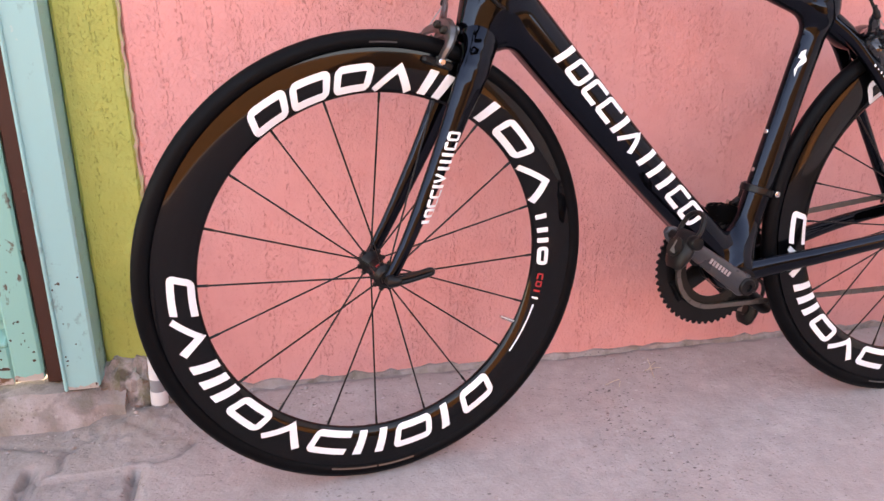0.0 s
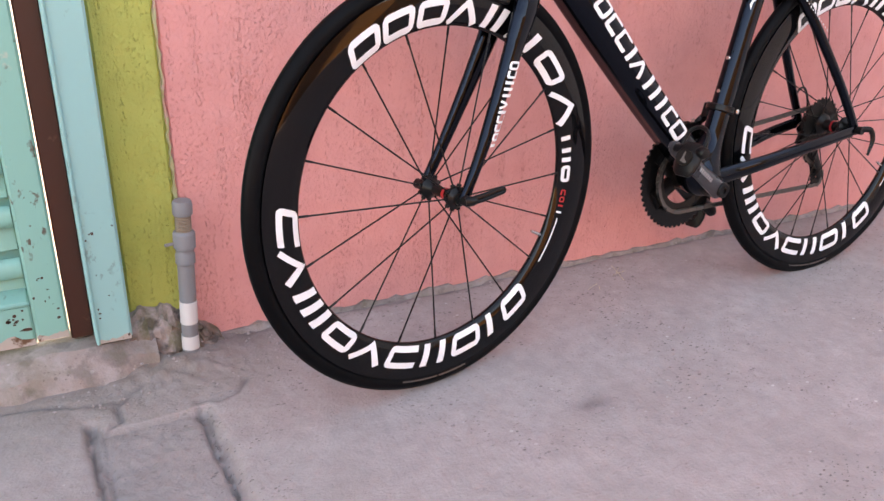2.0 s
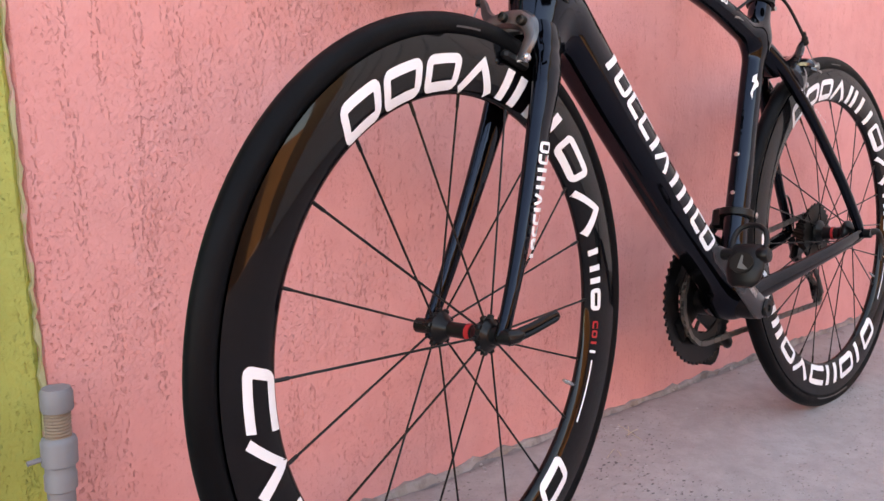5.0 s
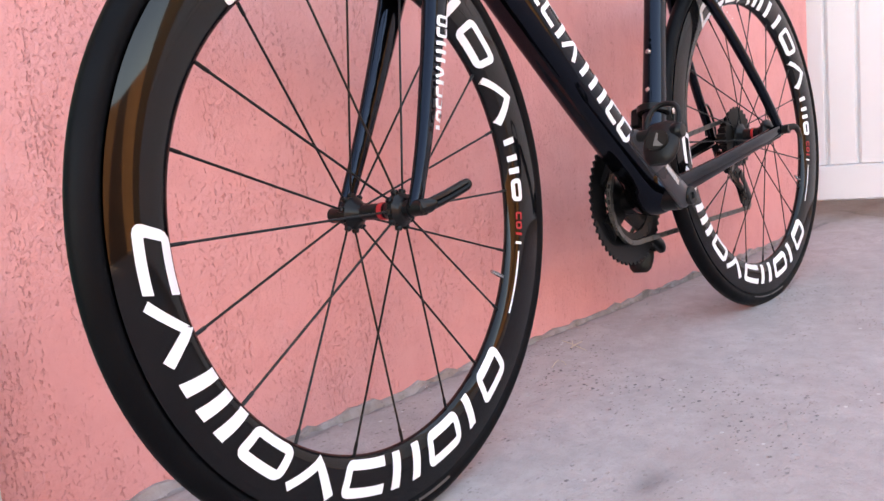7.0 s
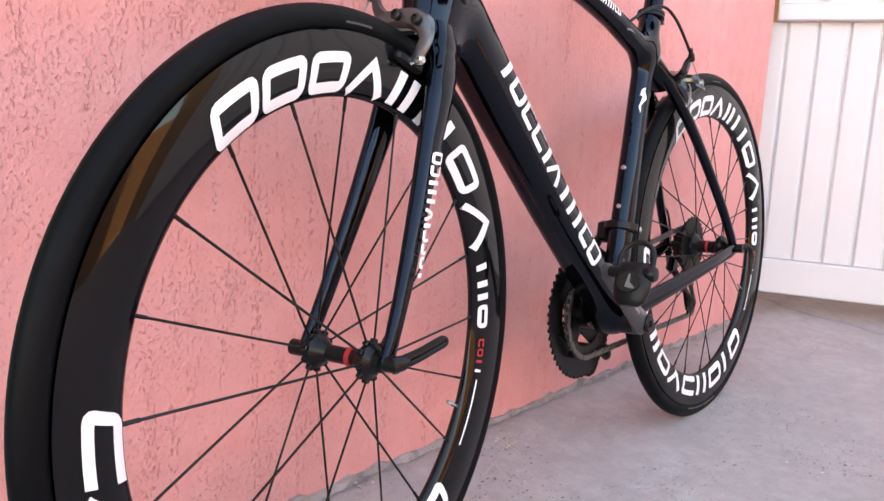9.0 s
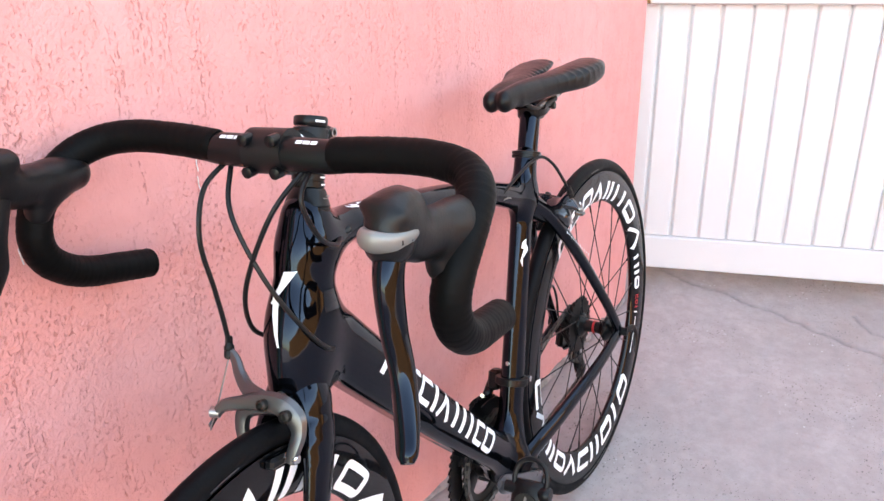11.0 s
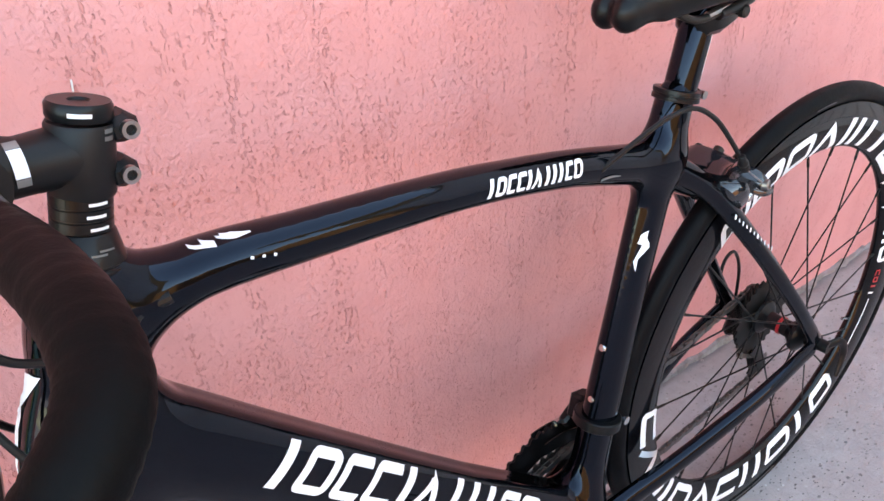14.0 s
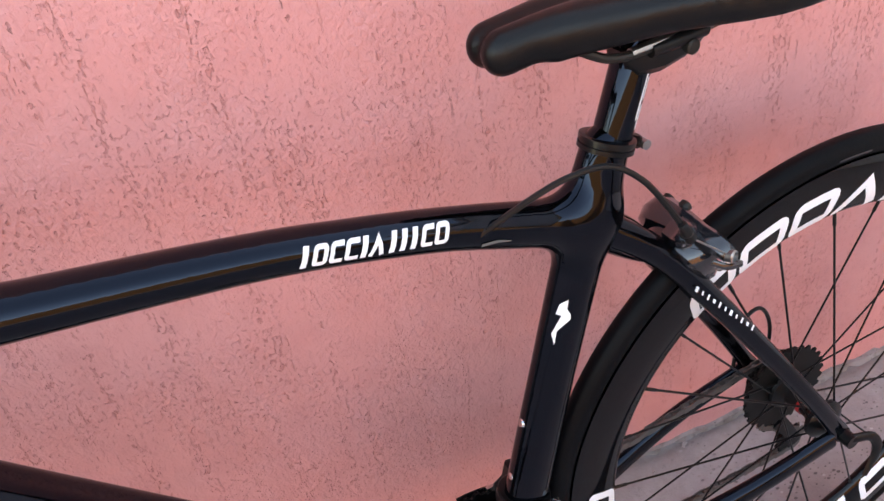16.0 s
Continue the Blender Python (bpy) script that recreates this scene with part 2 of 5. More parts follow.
# ---- mesh helpers ----
class Mesh:
    """Vertices and faces, gathered piece by piece."""

    def __init__(self):
        self.v, self.f = [], []

    def add(self, verts, faces):
        k = len(self.v)
        self.v += [tuple(p) for p in verts]
        self.f += [tuple(i + k for i in f) for f in faces]
        return self

    def rings(self, rings, closed=False, caps=True):
        """Skins a row of rings, each of the same number of points."""
        n, verts, faces = len(rings[0]), [p for r in rings for p in r], []
        for a in range(len(rings) - (0 if closed else 1)):
            b = (a + 1) % len(rings)
            faces += [(a * n + i, a * n + (i + 1) % n, b * n + (i + 1) % n, b * n + i) for i in range(n)]
        if caps and not closed:
            faces += [tuple(range(n))[::-1], tuple((len(rings) - 1) * n + i for i in range(n))]
        return self.add(verts, faces)

    def tube(self, path, radius, n=12, side=(0, 1, 0), closed=False, caps=True, flat=1.0):
        """A tube along a path; radius: a number or one for each point; flat: the width along side against that across it."""
        path = [Vector(p) for p in path]
        radii = radius if isinstance(radius, (list, tuple)) else [radius] * len(path)
        rings, last = [], None
        for i, p in enumerate(path):
            if closed:
                d = path[(i + 1) % len(path)] - path[i - 1]
            else:
                d = path[min(i + 1, len(path) - 1)] - path[max(i - 1, 0)]
            d.normalize()
            x = Vector(side) if last is None else last
            x = x - d * x.dot(d)
            if x.length < 1e-4:
                x = d.orthogonal()
            x.normalize()
            last, y, r = x, d.cross(x), radii[i]
            fl = flat[i] if isinstance(flat, (list, tuple)) else flat
            rings.append([p + (x * math.cos(a) * fl + y * math.sin(a)) * r for a in (2 * math.pi * k / n for k in range(n))])
        return self.rings(rings, closed, caps)

    def lathe(self, profile, axis_from, axis, n=32, closed=False, caps=True, start=None):
        """Turns a profile of (radius, place along the axis)."""
        axis = Vector(axis).normalized()
        x = (start or axis.orthogonal()).normalized()
        y = axis.cross(x)
        o = Vector(axis_from)
        rings = [[o + axis * h + (x * math.cos(a) + y * math.sin(a)) * r for a in (2 * math.pi * k / n for k in range(n))] for r, h in profile]
        return self.rings(rings, closed, caps)

    def box(self, centre, size, m=None, bevel=0.0):
        """A box with chamfered edges, turned by the matrix m."""
        sx, sy, sz = (v / 2 for v in size)
        b = min(bevel, 0.45 * min(size))
        o = Vector(centre)
        if b <= 0:
            pts = [Vector((x * sx, y * sy, z * sz)) for z in (-1, 1) for y in (-1, 1) for x in (-1, 1)]
            faces = [(0, 2, 3, 1), (4, 5, 7, 6), (0, 1, 5, 4), (2, 6, 7, 3), (0, 4, 6, 2), (1, 3, 7, 5)]
            return self.add([o + (m @ p if m else p) for p in pts], faces)

        def loop(z, inset):
            x, y, c = sx - inset, sy - inset, b
            return [Vector(p) for p in ((x - c, -y, z), (x, -y + c, z), (x, y - c, z), (x - c, y, z), (-x + c, y, z), (-x, y - c, z), (-x, -y + c, z), (-x + c, -y, z))]

        rings = [loop(-sz, b), loop(-sz + b, 0), loop(sz - b, 0), loop(sz, b)]
        return self.rings([[o + (m @ p if m else p) for p in r] for r in rings])


def smooth_path(points, steps=6):
    """A Catmull-Rom curve through the points."""
    p = [Vector(q) for q in points]
    p = [2 * p[0] - p[1], *p, 2 * p[-1] - p[-2]]
    out = []
    for a, b, c, d in zip(p, p[1:], p[2:], p[3:]):
        for k in range(steps):
            t = k / steps
            out.append(0.5 * (2 * b + (c - a) * t + (2 * a - 5 * b + 4 * c - d) * t * t + (3 * b - a - 3 * c + d) * t**3))
    return out + [p[-2]]


def spread(values, count):
    """Values drawn out smoothly to count numbers."""
    return list(np.interp(np.linspace(0, 1, count), np.linspace(0, 1, len(values)), values))


def mesh_object(name, mesh, material, smooth=35.0):
    data = bpy.data.meshes.new(name)
    data.from_pydata(mesh.v, [], mesh.f)
    data.validate()
    bm = bmesh.new()
    bm.from_mesh(data)
    bmesh.ops.recalc_face_normals(bm, faces=bm.faces)
    bm.to_mesh(data)
    bm.free()
    if smooth:
        data.shade_smooth()
        data.set_sharp_from_angle(angle=radians(smooth))
    data.materials.append(material)
    return new(name, data)


def part(name, mesh, material, parent, label="", m=None, smooth=35.0):
    ob = mesh_object(name, mesh, material, smooth)
    ob.parent = parent
    if m is not None:
        ob.matrix_basis = m
    return tagged(ob, label)


def thing(name, label, category, m=None, group="", kind=""):
    ob = new(name)
    if m is not None:
        ob.matrix_basis = m
    ob.empty_display_size = 0.1
    return tagged(ob, label, category, group, kind)


# ---- smooth solids from blended tubes ----
def strut(p, a, b, ra, rb, wa, wb):
    """How far points lie outside a tapered strut from a to b; r: half height in the plane, w: half width across it (y)."""
    a, b = np.array(a, float), np.array(b, float)
    ab = b - a
    h = np.clip(((p - a) @ ab) / (ab @ ab), 0, 1)
    c = a + h[..., None] * ab
    r, w = ra + (rb - ra) * h, wa + (wb - wa) * h
    q = p - c
    d = np.sqrt((q[..., 0] ** 2 + q[..., 2] ** 2) / r**2 + q[..., 1] ** 2 / w**2)
    return (d - 1) * np.minimum(r, w)


def blend(a, b, k):
    h = np.clip(0.5 + 0.5 * (b - a) / k, 0, 1)
    return b + (a - b) * h - k * h * (1 - h)


def chain_of(p, points):
    """A bent strut through rows of (x, y, z, r, w)."""
    rows = [Vector(q[:3]) for q in points]
    path = smooth_path(rows, 3)
    r, w = spread([q[3] for q in points], len(path)), spread([q[4] for q in points], len(path))
    d = None
    for i in range(len(path) - 1):
        one = strut(p, path[i], path[i + 1], r[i], r[i + 1], w[i], w[i + 1])
        d = one if d is None else np.minimum(d, one)
    return d


def skin(field, low, high, step):
    """The surface where a field is nought, as a Mesh of quads (surface nets)."""
    axes = [np.arange(l, h + step, step) for l, h in zip(low, high)]
    grid = np.stack(np.meshgrid(*axes, indexing="ij"), -1)
    f = field(grid)
    inside = f < 0
    corners = [(i, j, k) for i in (0, 1) for j in (0, 1) for k in (0, 1)]
    nx, ny, nz = (n - 1 for n in f.shape)
    cut = lambda a, c: a[c[0] : c[0] + nx, c[1] : c[1] + ny, c[2] : c[2] + nz]  # noqa: E731
    total, count = np.zeros((nx, ny, nz, 3)), np.zeros((nx, ny, nz))
    for c in corners:
        for ax in range(3):
            if c[ax]:
                continue
            d = list(c)
            d[ax] = 1
            fa, fb = cut(f, c), cut(f, d)
            hit = (fa < 0) != (fb < 0)
            t = np.where(hit, fa / np.where(hit, fa - fb, 1), 0)
            for k in range(3):
                total[..., k] += np.where(hit, c[k] + (t if k == ax else 0), 0)
            count += hit
    live = count > 0
    index = np.full(live.shape, -1)
    index[live] = np.arange(live.sum())
    where = np.argwhere(live)
    verts = np.array(low) + (where + total[live] / count[live][:, None]) * step
    faces = []
    for ax in range(3):
        b, c = [(1, 2), (2, 0), (0, 1)][ax]
        size = list(f.shape)
        size[ax] -= 1
        lo = [slice(0, n) for n in f.shape]
        hi = [slice(0, n) for n in f.shape]
        lo[ax], hi[ax] = slice(0, f.shape[ax] - 1), slice(1, f.shape[ax])
        change = inside[tuple(lo)] != inside[tuple(hi)]
        e = np.argwhere(change)
        e = e[(e[:, b] > 0) & (e[:, c] > 0) & (e[:, b] < f.shape[b] - 1) & (e[:, c] < f.shape[c] - 1)]
        quad = []
        for db, dc in ((1, 1), (0, 1), (0, 0), (1, 0)):
            g = e.copy()
            g[:, b] -= db
            g[:, c] -= dc
            quad.append(index[g[:, 0], g[:, 1], g[:, 2]])
        quad = np.stack(quad, 1)
        flip = ~inside[tuple(e.T)]
        quad[flip] = quad[flip][:, ::-1]
        faces.append(quad)
    m = Mesh()
    m.v, m.f = [tuple(v) for v in verts], [tuple(int(i) for i in q) for q in np.concatenate(faces) if min(q) >= 0]
    return m


# ---- the setting ----
WALL_END, GREEN_END, FRAME_END = 1.892, -0.260, -0.361


def wall_slab(name, x0, x1, y_front, depth, z0, z1, material, label):
    m = Mesh()
    m.box(((x0 + x1) / 2, y_front + depth / 2, (z0 + z1) / 2), (x1 - x0, depth, z1 - z0), None, 0.006)
    return tagged(mesh_object(name, m, material, 30), label, "wall", kind="structure")


# house and yard walls get an invented 4.4 m height to shade the street
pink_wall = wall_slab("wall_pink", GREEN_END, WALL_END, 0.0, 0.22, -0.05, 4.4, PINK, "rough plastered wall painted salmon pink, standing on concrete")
wall_slab("wall_green", FRAME_END + 0.001, GREEN_END - 0.001, -0.004, 0.22, 0.05, 4.4, GREEN, "narrow plastered strip painted lime green beside the door")


OCHRE = stucco("weathered ochre plaster", (0.25, 0.115, 0.04), (0.32, 0.15, 0.06), (0.10, 0.05, 0.03))
YARD = stucco("orange yard plaster", (0.52, 0.27, 0.10), (0.60, 0.34, 0.15), (0.3, 0.15, 0.07))
# unseen wall, sized and coloured for the brown band the rims reflect
wall_slab("wall_opposite", -14.0, 14.0, -7.5, 0.25, -0.05, 2.3, OCHRE, "unseen ochre wall across the street, for the rims' reflections")
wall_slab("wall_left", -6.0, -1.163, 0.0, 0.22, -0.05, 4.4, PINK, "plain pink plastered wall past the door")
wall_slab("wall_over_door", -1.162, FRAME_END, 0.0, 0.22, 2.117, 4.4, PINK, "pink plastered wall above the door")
# unseen yard walls, added and made orange to warm the rims' reflections
wall_slab("wall_yard", WALL_END + 0.002, 6.5, 0.26, 0.2, -0.05, 4.4, YARD, "unseen orange wall added behind the gate")
wall_slab("wall_yard_side", 5.0, 5.2, -6.0, 6.2, -0.05, 4.4, YARD, "unseen wall added at the yard's side, orange for warm reflections")


def make_broken_plaster():
    """The lump of bare, broken plaster under the green strip."""
    m, r = Mesh(), random.Random(21)
    xs, n = np.linspace(-0.372, -0.205, 19), 9
    rows = []
    for x in xs:
        s = (x + 0.304) / 0.068
        top = 0.086 - 0.010 * min(1.0, s * s) - 0.058 * max(0.0, s) ** 1.3 / 1.4 + r.uniform(-0.006, 0.006)
        deep = 0.046 * (1 - 0.3 * min(1.6, s * s))
        row = [(x, 0.01, -0.01)]
        for k in range(n):
            t = k / (n - 1)
            row.append((x + r.uniform(-0.002, 0.002), -0.006 - deep * (1 - t) ** 0.75 - r.uniform(0, 0.017), top * t ** 0.85 + r.uniform(-0.007, 0.007)))
        row.append((x, 0.01, top + 0.002))
        rows.append(row)
    m.rings(rows)
    return tagged(mesh_object("broken_plaster", m, RAW_PLASTER, 40), "bare broken plaster at the foot of the green strip", "plaster", kind="structure")


make_broken_plaster()


def ground_lines():
    far = lambda v: np.geomspace(v, 400.0, 18)  # noqa: E731
    xs = np.r_[-far(1.6)[::-1], np.arange(-1.1, -0.58, 0.012), np.arange(-0.58, -0.12, 0.0045), np.arange(-0.12, 2.7, 0.011), far(3.0)]
    ys = np.r_[-far(2.0)[::-1], np.arange(-1.5, -0.7, 0.012), np.arange(-0.7, 0.02, 0.0055), np.arange(0.02, 0.35, 0.015), far(0.6)]
    return xs, ys


def ragged(points, seed, jitter):
    """A crack's line: the points, broken up by chance."""
    r = random.Random(seed)
    out = []
    for (ax, ay), (bx, by) in zip(points, points[1:]):
        n = max(2, int(math.hypot(bx - ax, by - ay) / 0.03))
        out += [(ax + (bx - ax) * k / n + r.uniform(-jitter, jitter), ay + (by - ay) * k / n + r.uniform(-jitter, jitter)) for k in range(n)]
    return np.array(out + [points[-1]])


def line_distance(px, py, line):
    best = np.full(px.shape, 9.0)
    for (ax, ay), (bx, by) in zip(line, line[1:]):
        l2 = (bx - ax) ** 2 + (by - ay) ** 2 + 1e-12
        h = np.clip(((px - ax) * (bx - ax) + (py - ay) * (by - ay)) / l2, 0, 1)
        best = np.minimum(best, np.hypot(px - ax - h * (bx - ax), py - ay - h * (by - ay)))
    return best


def make_ground():
    xs, ys = ground_lines()
    px, py = np.meshgrid(xs, ys, indexing="ij")
    near = (px > -1.2) & (px < 2.9) & (py > -1.7) & (py < 0.5)
    z, dirt = np.zeros(px.shape), np.zeros(px.shape)
    flat = np.array([noise.noise((x * 5, y * 5, 0.3)) * 0.0025 + noise.noise((x * 22, y * 22, 5.0)) * 0.0010 for x, y in zip(px[near], py[near])])
    z[near] += flat
    cracks = [
        (ragged([(-0.447, -0.205), (-0.449, -0.248), (-0.444, -0.302), (-0.441, -0.379), (-0.436, -0.425), (-0.43, -0.8), (-0.42, -1.5)], 3, 0.003), 0.011, 0.0100, 2, 0.55),
        (ragged([(-0.284, -0.230), (-0.282, -0.328), (-0.277, -0.433), (-0.270, -0.507), (-0.25, -0.9), (-0.24, -1.5)], 4, 0.003), 0.011, 0.0100, 2, 0.55),
        (ragged([(-0.448, -0.216), (-0.431, -0.228), (-0.406, -0.204), (-0.408, -0.168), (-0.386, -0.143), (-0.36, -0.125)], 13, 0.003), 0.005, 0.0045, 2, 0.72),
        (ragged([(-0.293, -0.209), (-0.253, -0.215), (-0.222, -0.206), (-0.201, -0.173)], 14, 0.004), 0.004, 0.005, 2, 0.72),
        (ragged([(-0.66, -0.105), (-0.606, -0.111), (-0.531, -0.118), (-0.451, -0.142), (-0.402, -0.157)], 6, 0.004), 0.004, 0.005, 2, 0.72),
        (ragged([(2.2, 0.05), (2.10, -0.14), (2.04, -0.36), (1.97, -0.52), (1.91, -0.68), (1.77, -0.85), (1.6, -1.1)], 7, 0.012), 0.006, 0.006, 2, 0.72),
        (ragged([(2.12, -0.62), (2.04, -0.66), (1.99, -0.72), (1.94, -0.78)], 8, 0.012), 0.004, 0.005, 2, 0.72),
        (ragged([(-0.30, -0.02), (-0.1, -0.012), (0.2, -0.012), (0.6, -0.008), (1.2, -0.008), (1.97, -0.006)], 9, 0.006), 0.004, 0.008, 2, 0.72),
        (ragged([(-0.458, -0.200), (-0.457, -0.248), (-0.452, -0.302), (-0.449, -0.379), (-0.444, -0.425), (-0.438, -0.8), (-0.428, -1.5)], 23, 0.002), 0.012, 0.0032, 4, 0.85),
        (ragged([(-0.293, -0.226), (-0.290, -0.328), (-0.285, -0.433), (-0.278, -0.507), (-0.258, -0.9), (-0.248, -1.5)], 24, 0.002), 0.010, 0.0028, 4, 0.80),
    ]
    ragged_edge = np.zeros(px.shape)
    ragged_edge[near] = [0.0028 * noise.noise((x * 75, y * 75, 2.0)) + 0.0016 * noise.noise((x * 190, y * 190, 7.0)) for x, y in zip(px[near], py[near])]
    for line, depth, width, power, grime in cracks:
        d = np.maximum(0.0, line_distance(px, py, line) + ragged_edge)
        z -= depth * np.exp(-((d / width) ** power))
        dirt = np.maximum(dirt, grime * np.exp(-((d / (1.15 * width)) ** power)))
    # the patched strip between the two cuts is a little lower and greyer; grime gathers at the wall's foot and round the pipe
    strip = (px > -0.44) & (px < -0.28) & (py < -0.23)
    z -= 0.006 * strip
    z += 0.9 * strip * ragged_edge
    dirt = np.maximum(dirt, 0.42 * strip)
    foot = np.clip(1 - np.abs(py + 0.02) / 0.10, 0, 1) * (px > -0.6) * (px < -0.1)
    dirt = np.maximum(dirt, 0.55 * foot)
    # a rough hump of old mortar round the foot of the pipe, and the worn kerb under the door
    hump = np.exp(-(((px + 0.30) / 0.085) ** 2 + ((py + 0.06) / 0.055) ** 2))
    z += 0.018 * hump * (0.7 + 0.3 * np.sin(px * 90) * np.cos(py * 120))
    rubble = np.exp(-(((px + 0.31) / 0.15) ** 4 + ((py + 0.09) / 0.09) ** 4))
    z += rubble * 1.6 * ragged_edge
    earth = np.clip(1.25 - np.hypot((px + 0.42) / 0.42, (py + 0.03) / 0.20), 0, 1)
    earth = np.maximum(earth, 0.5 * np.clip(1 - np.abs(py + 0.015) / 0.05, 0, 1))
    for cx, cy, r in ((0.296, -0.48, 0.02), (1.43, -1.02, 0.03)):
        dirt = np.maximum(dirt, 0.8 * np.exp(-((np.hypot((px - cx) / 1.6, py - cy) / r) ** 2)))
        z -= 0.003 * np.exp(-((np.hypot((px - cx) / 1.6, py - cy) / r) ** 2))
    n, k = px.shape
    idx = np.arange(n * k).reshape(n, k)
    quads = np.stack([idx[:-1, :-1], idx[1:, :-1], idx[1:, 1:], idx[:-1, 1:]], -1).reshape(-1, 4)
    data = bpy.data.meshes.new("ground")
    data.from_pydata(np.stack([px, py, z], -1).reshape(-1, 3).tolist(), [], quads.tolist())
    a = data.attributes.new("dirt", "FLOAT", "POINT")
    a.data.foreach_set("value", dirt.reshape(-1).astype(np.float32))
    a = data.attributes.new("earth", "FLOAT", "POINT")
    a.data.foreach_set("value", earth.reshape(-1).astype(np.float32))
    data.shade_smooth()
    data.materials.append(CONCRETE)
    return tagged(new("ground", data), "worn pinkish grey concrete pavement with cracks and specks", "ground", kind="structure")


make_ground()


RAW_SILL = make_concrete("stained concrete", 0.42)


def make_sill():
    """The broken concrete sill under the door."""
    m, r = Mesh(), random.Random(5)
    xs = np.linspace(-1.6, -0.325, 40)
    rings = []
    for x in xs:
        e = 0.02 if x > -0.36 else 0.0
        j = lambda s: r.uniform(-s, s)  # noqa: E731
        rings.append([(x, 0.2, -0.02), (x, -0.10 + e + j(0.006), -0.02), (x, -0.085 + e + j(0.006), 0.028 + j(0.006)), (x, -0.055 + e + j(0.005), 0.052 + j(0.004) - 0.5 * e), (x, 0.2, 0.056 - 0.3 * e)])
    m.rings(rings)
    ob = mesh_object("door_sill", m, RAW_SILL, 30)
    return tagged(ob, "broken raised concrete sill under the turquoise door", "sill", kind="structure")


make_sill()


RUST = Mat("dark rusty steel", (0.07, 0.035, 0.025), 0.8, 0.2).m
WORN_EDGE = make_painted("bare primer and rust", (0.44, 0.37, 0.33), (0.14, 0.07, 0.04), 0.7, 0.9, 0.9)


def make_door():
    door = thing("door_1", "turquoise louvred steel door with chipped paint, closed in its frame", "door", kind="structure")
    z0, z1 = 0.058, 2.12
    m = Mesh()
    m.box((-0.391, -0.01, (z0 + z1) / 2), (0.058, 0.10, z1 - z0), None, 0.004)
    part("door_frame", m, PALE_TURQUOISE, door)
    m = Mesh()
    m.box((-0.4165, -0.048, (z0 + z1) / 2), (0.006, 0.034, z1 - z0), None, 0.002)
    part("frame_bead", m, PALE_TURQUOISE, door)
    m = Mesh()
    m.box((-0.437, 0.005, (z0 + z1) / 2), (0.036, 0.06, z1 - z0), None, 0.003)
    part("jamb", m, BROWN, door, "dark brown steel jamb between door leaf and frame")
    m = Mesh()
    m.box((-0.4815, -0.005, (z0 + z1) / 2), (0.049, 0.05, z1 - z0 - 0.02), None, 0.004)
    part("stile", m, TURQUOISE, door)
    m = Mesh()
    m.box((-1.12, -0.005, (z0 + z1) / 2), (0.076, 0.05, z1 - z0 - 0.02), None, 0.004)
    part("stile", m, TURQUOISE, door)
    m = Mesh()
    m.box((-0.7935, -0.004, 0.100), (0.573, 0.046, 0.075), None, 0.004)
    part("bottom_rail", m, TURQUOISE, door)
    m = Mesh()
    m.box((-0.7935, 0.02, 1.12), (0.626, 0.012, 1.96))
    part("backing", m, TURQUOISE, door)
    m = Mesh()
    m.box((-0.7935, -0.012, 0.145), (0.573, 0.040, 0.010), Matrix.Rotation(radians(18), 3, "X"), 0.003)
    part("drip_ledge", m, TURQUOISE, door)
    r = random.Random(31)
    for x0, x1, y, z, h, steps in ((-1.08, -0.508, -0.0276, 0.0635, 0.020, 60), (-0.505, -0.458, -0.0306, 0.0690, 0.017, 12), (-0.418, -0.364, -0.0606, 0.0590, 0.010, 12)):
        xs = np.linspace(x0, x1, steps)
        hs = [h * (0.35 + 0.65 * abs(noise.noise((x * 23, 0.0, 4.0))) * 1.6) + r.uniform(0, 0.004) for x in xs]
        m = Mesh()
        m.add([(x, y, z) for x in xs] + [(x, y, z + v) for x, v in zip(xs, hs)], [(k, k + 1, steps + k + 1, steps + k) for k in range(steps - 1)])
        part("bare_edge", m, WORN_EDGE, door, "paint worn to pale primer and rust", smooth=0)
    for k in range(46):
        if k < 26:
            x, z, y = r.uniform(-0.66, -0.515), 0.118 + r.gauss(0, 0.007), -0.0277
        elif k < 36:
            x, z, y = r.uniform(-0.50, -0.463), r.uniform(0.075, 0.19), -0.0307
        else:
            x, z, y = r.uniform(-0.416, -0.366), r.uniform(0.062, 0.30), -0.0607
        w, h = r.uniform(0.0015, 0.005), r.uniform(0.001, 0.0035)
        if k < 7:
            w, h, z = r.uniform(0.006, 0.012), r.uniform(0.003, 0.006), 0.096 + r.gauss(0, 0.006)
        elif k >= 26:
            w, h = 0.6 * w, 0.9 * h
        pts = [(x + w * r.uniform(0.6, 1.2) * math.cos(a), y, z + h * r.uniform(0.6, 1.2) * math.sin(a)) for a in np.linspace(0, 2 * math.pi, 8)[:-1]]
        m = Mesh()
        m.add(pts, [tuple(range(7))])
        part("paint_chip", m, RUST, door, smooth=0)
    first = None
    for k in range(22):
        z = 0.195 + 0.088 * k
        if first is None:
            m = Mesh()
            m.tube([(-1.08, -0.006, 0), (-0.8, -0.006, 0), (-0.508, -0.006, 0)], 0.018, 12, (0, 1, 0), flat=0.7)
            m.box((-0.7935, 0.008, -0.036), (0.573, 0.008, 0.05), Matrix.Rotation(radians(-14), 3, "X"), 0.002)
            first = part("louvre", m, TURQUOISE, door, "", pose(0, 0, z))
        else:
            ob = new("louvre", first.data)
            ob.parent, ob.matrix_basis = door, pose(0, 0, z)
    return door


make_door()


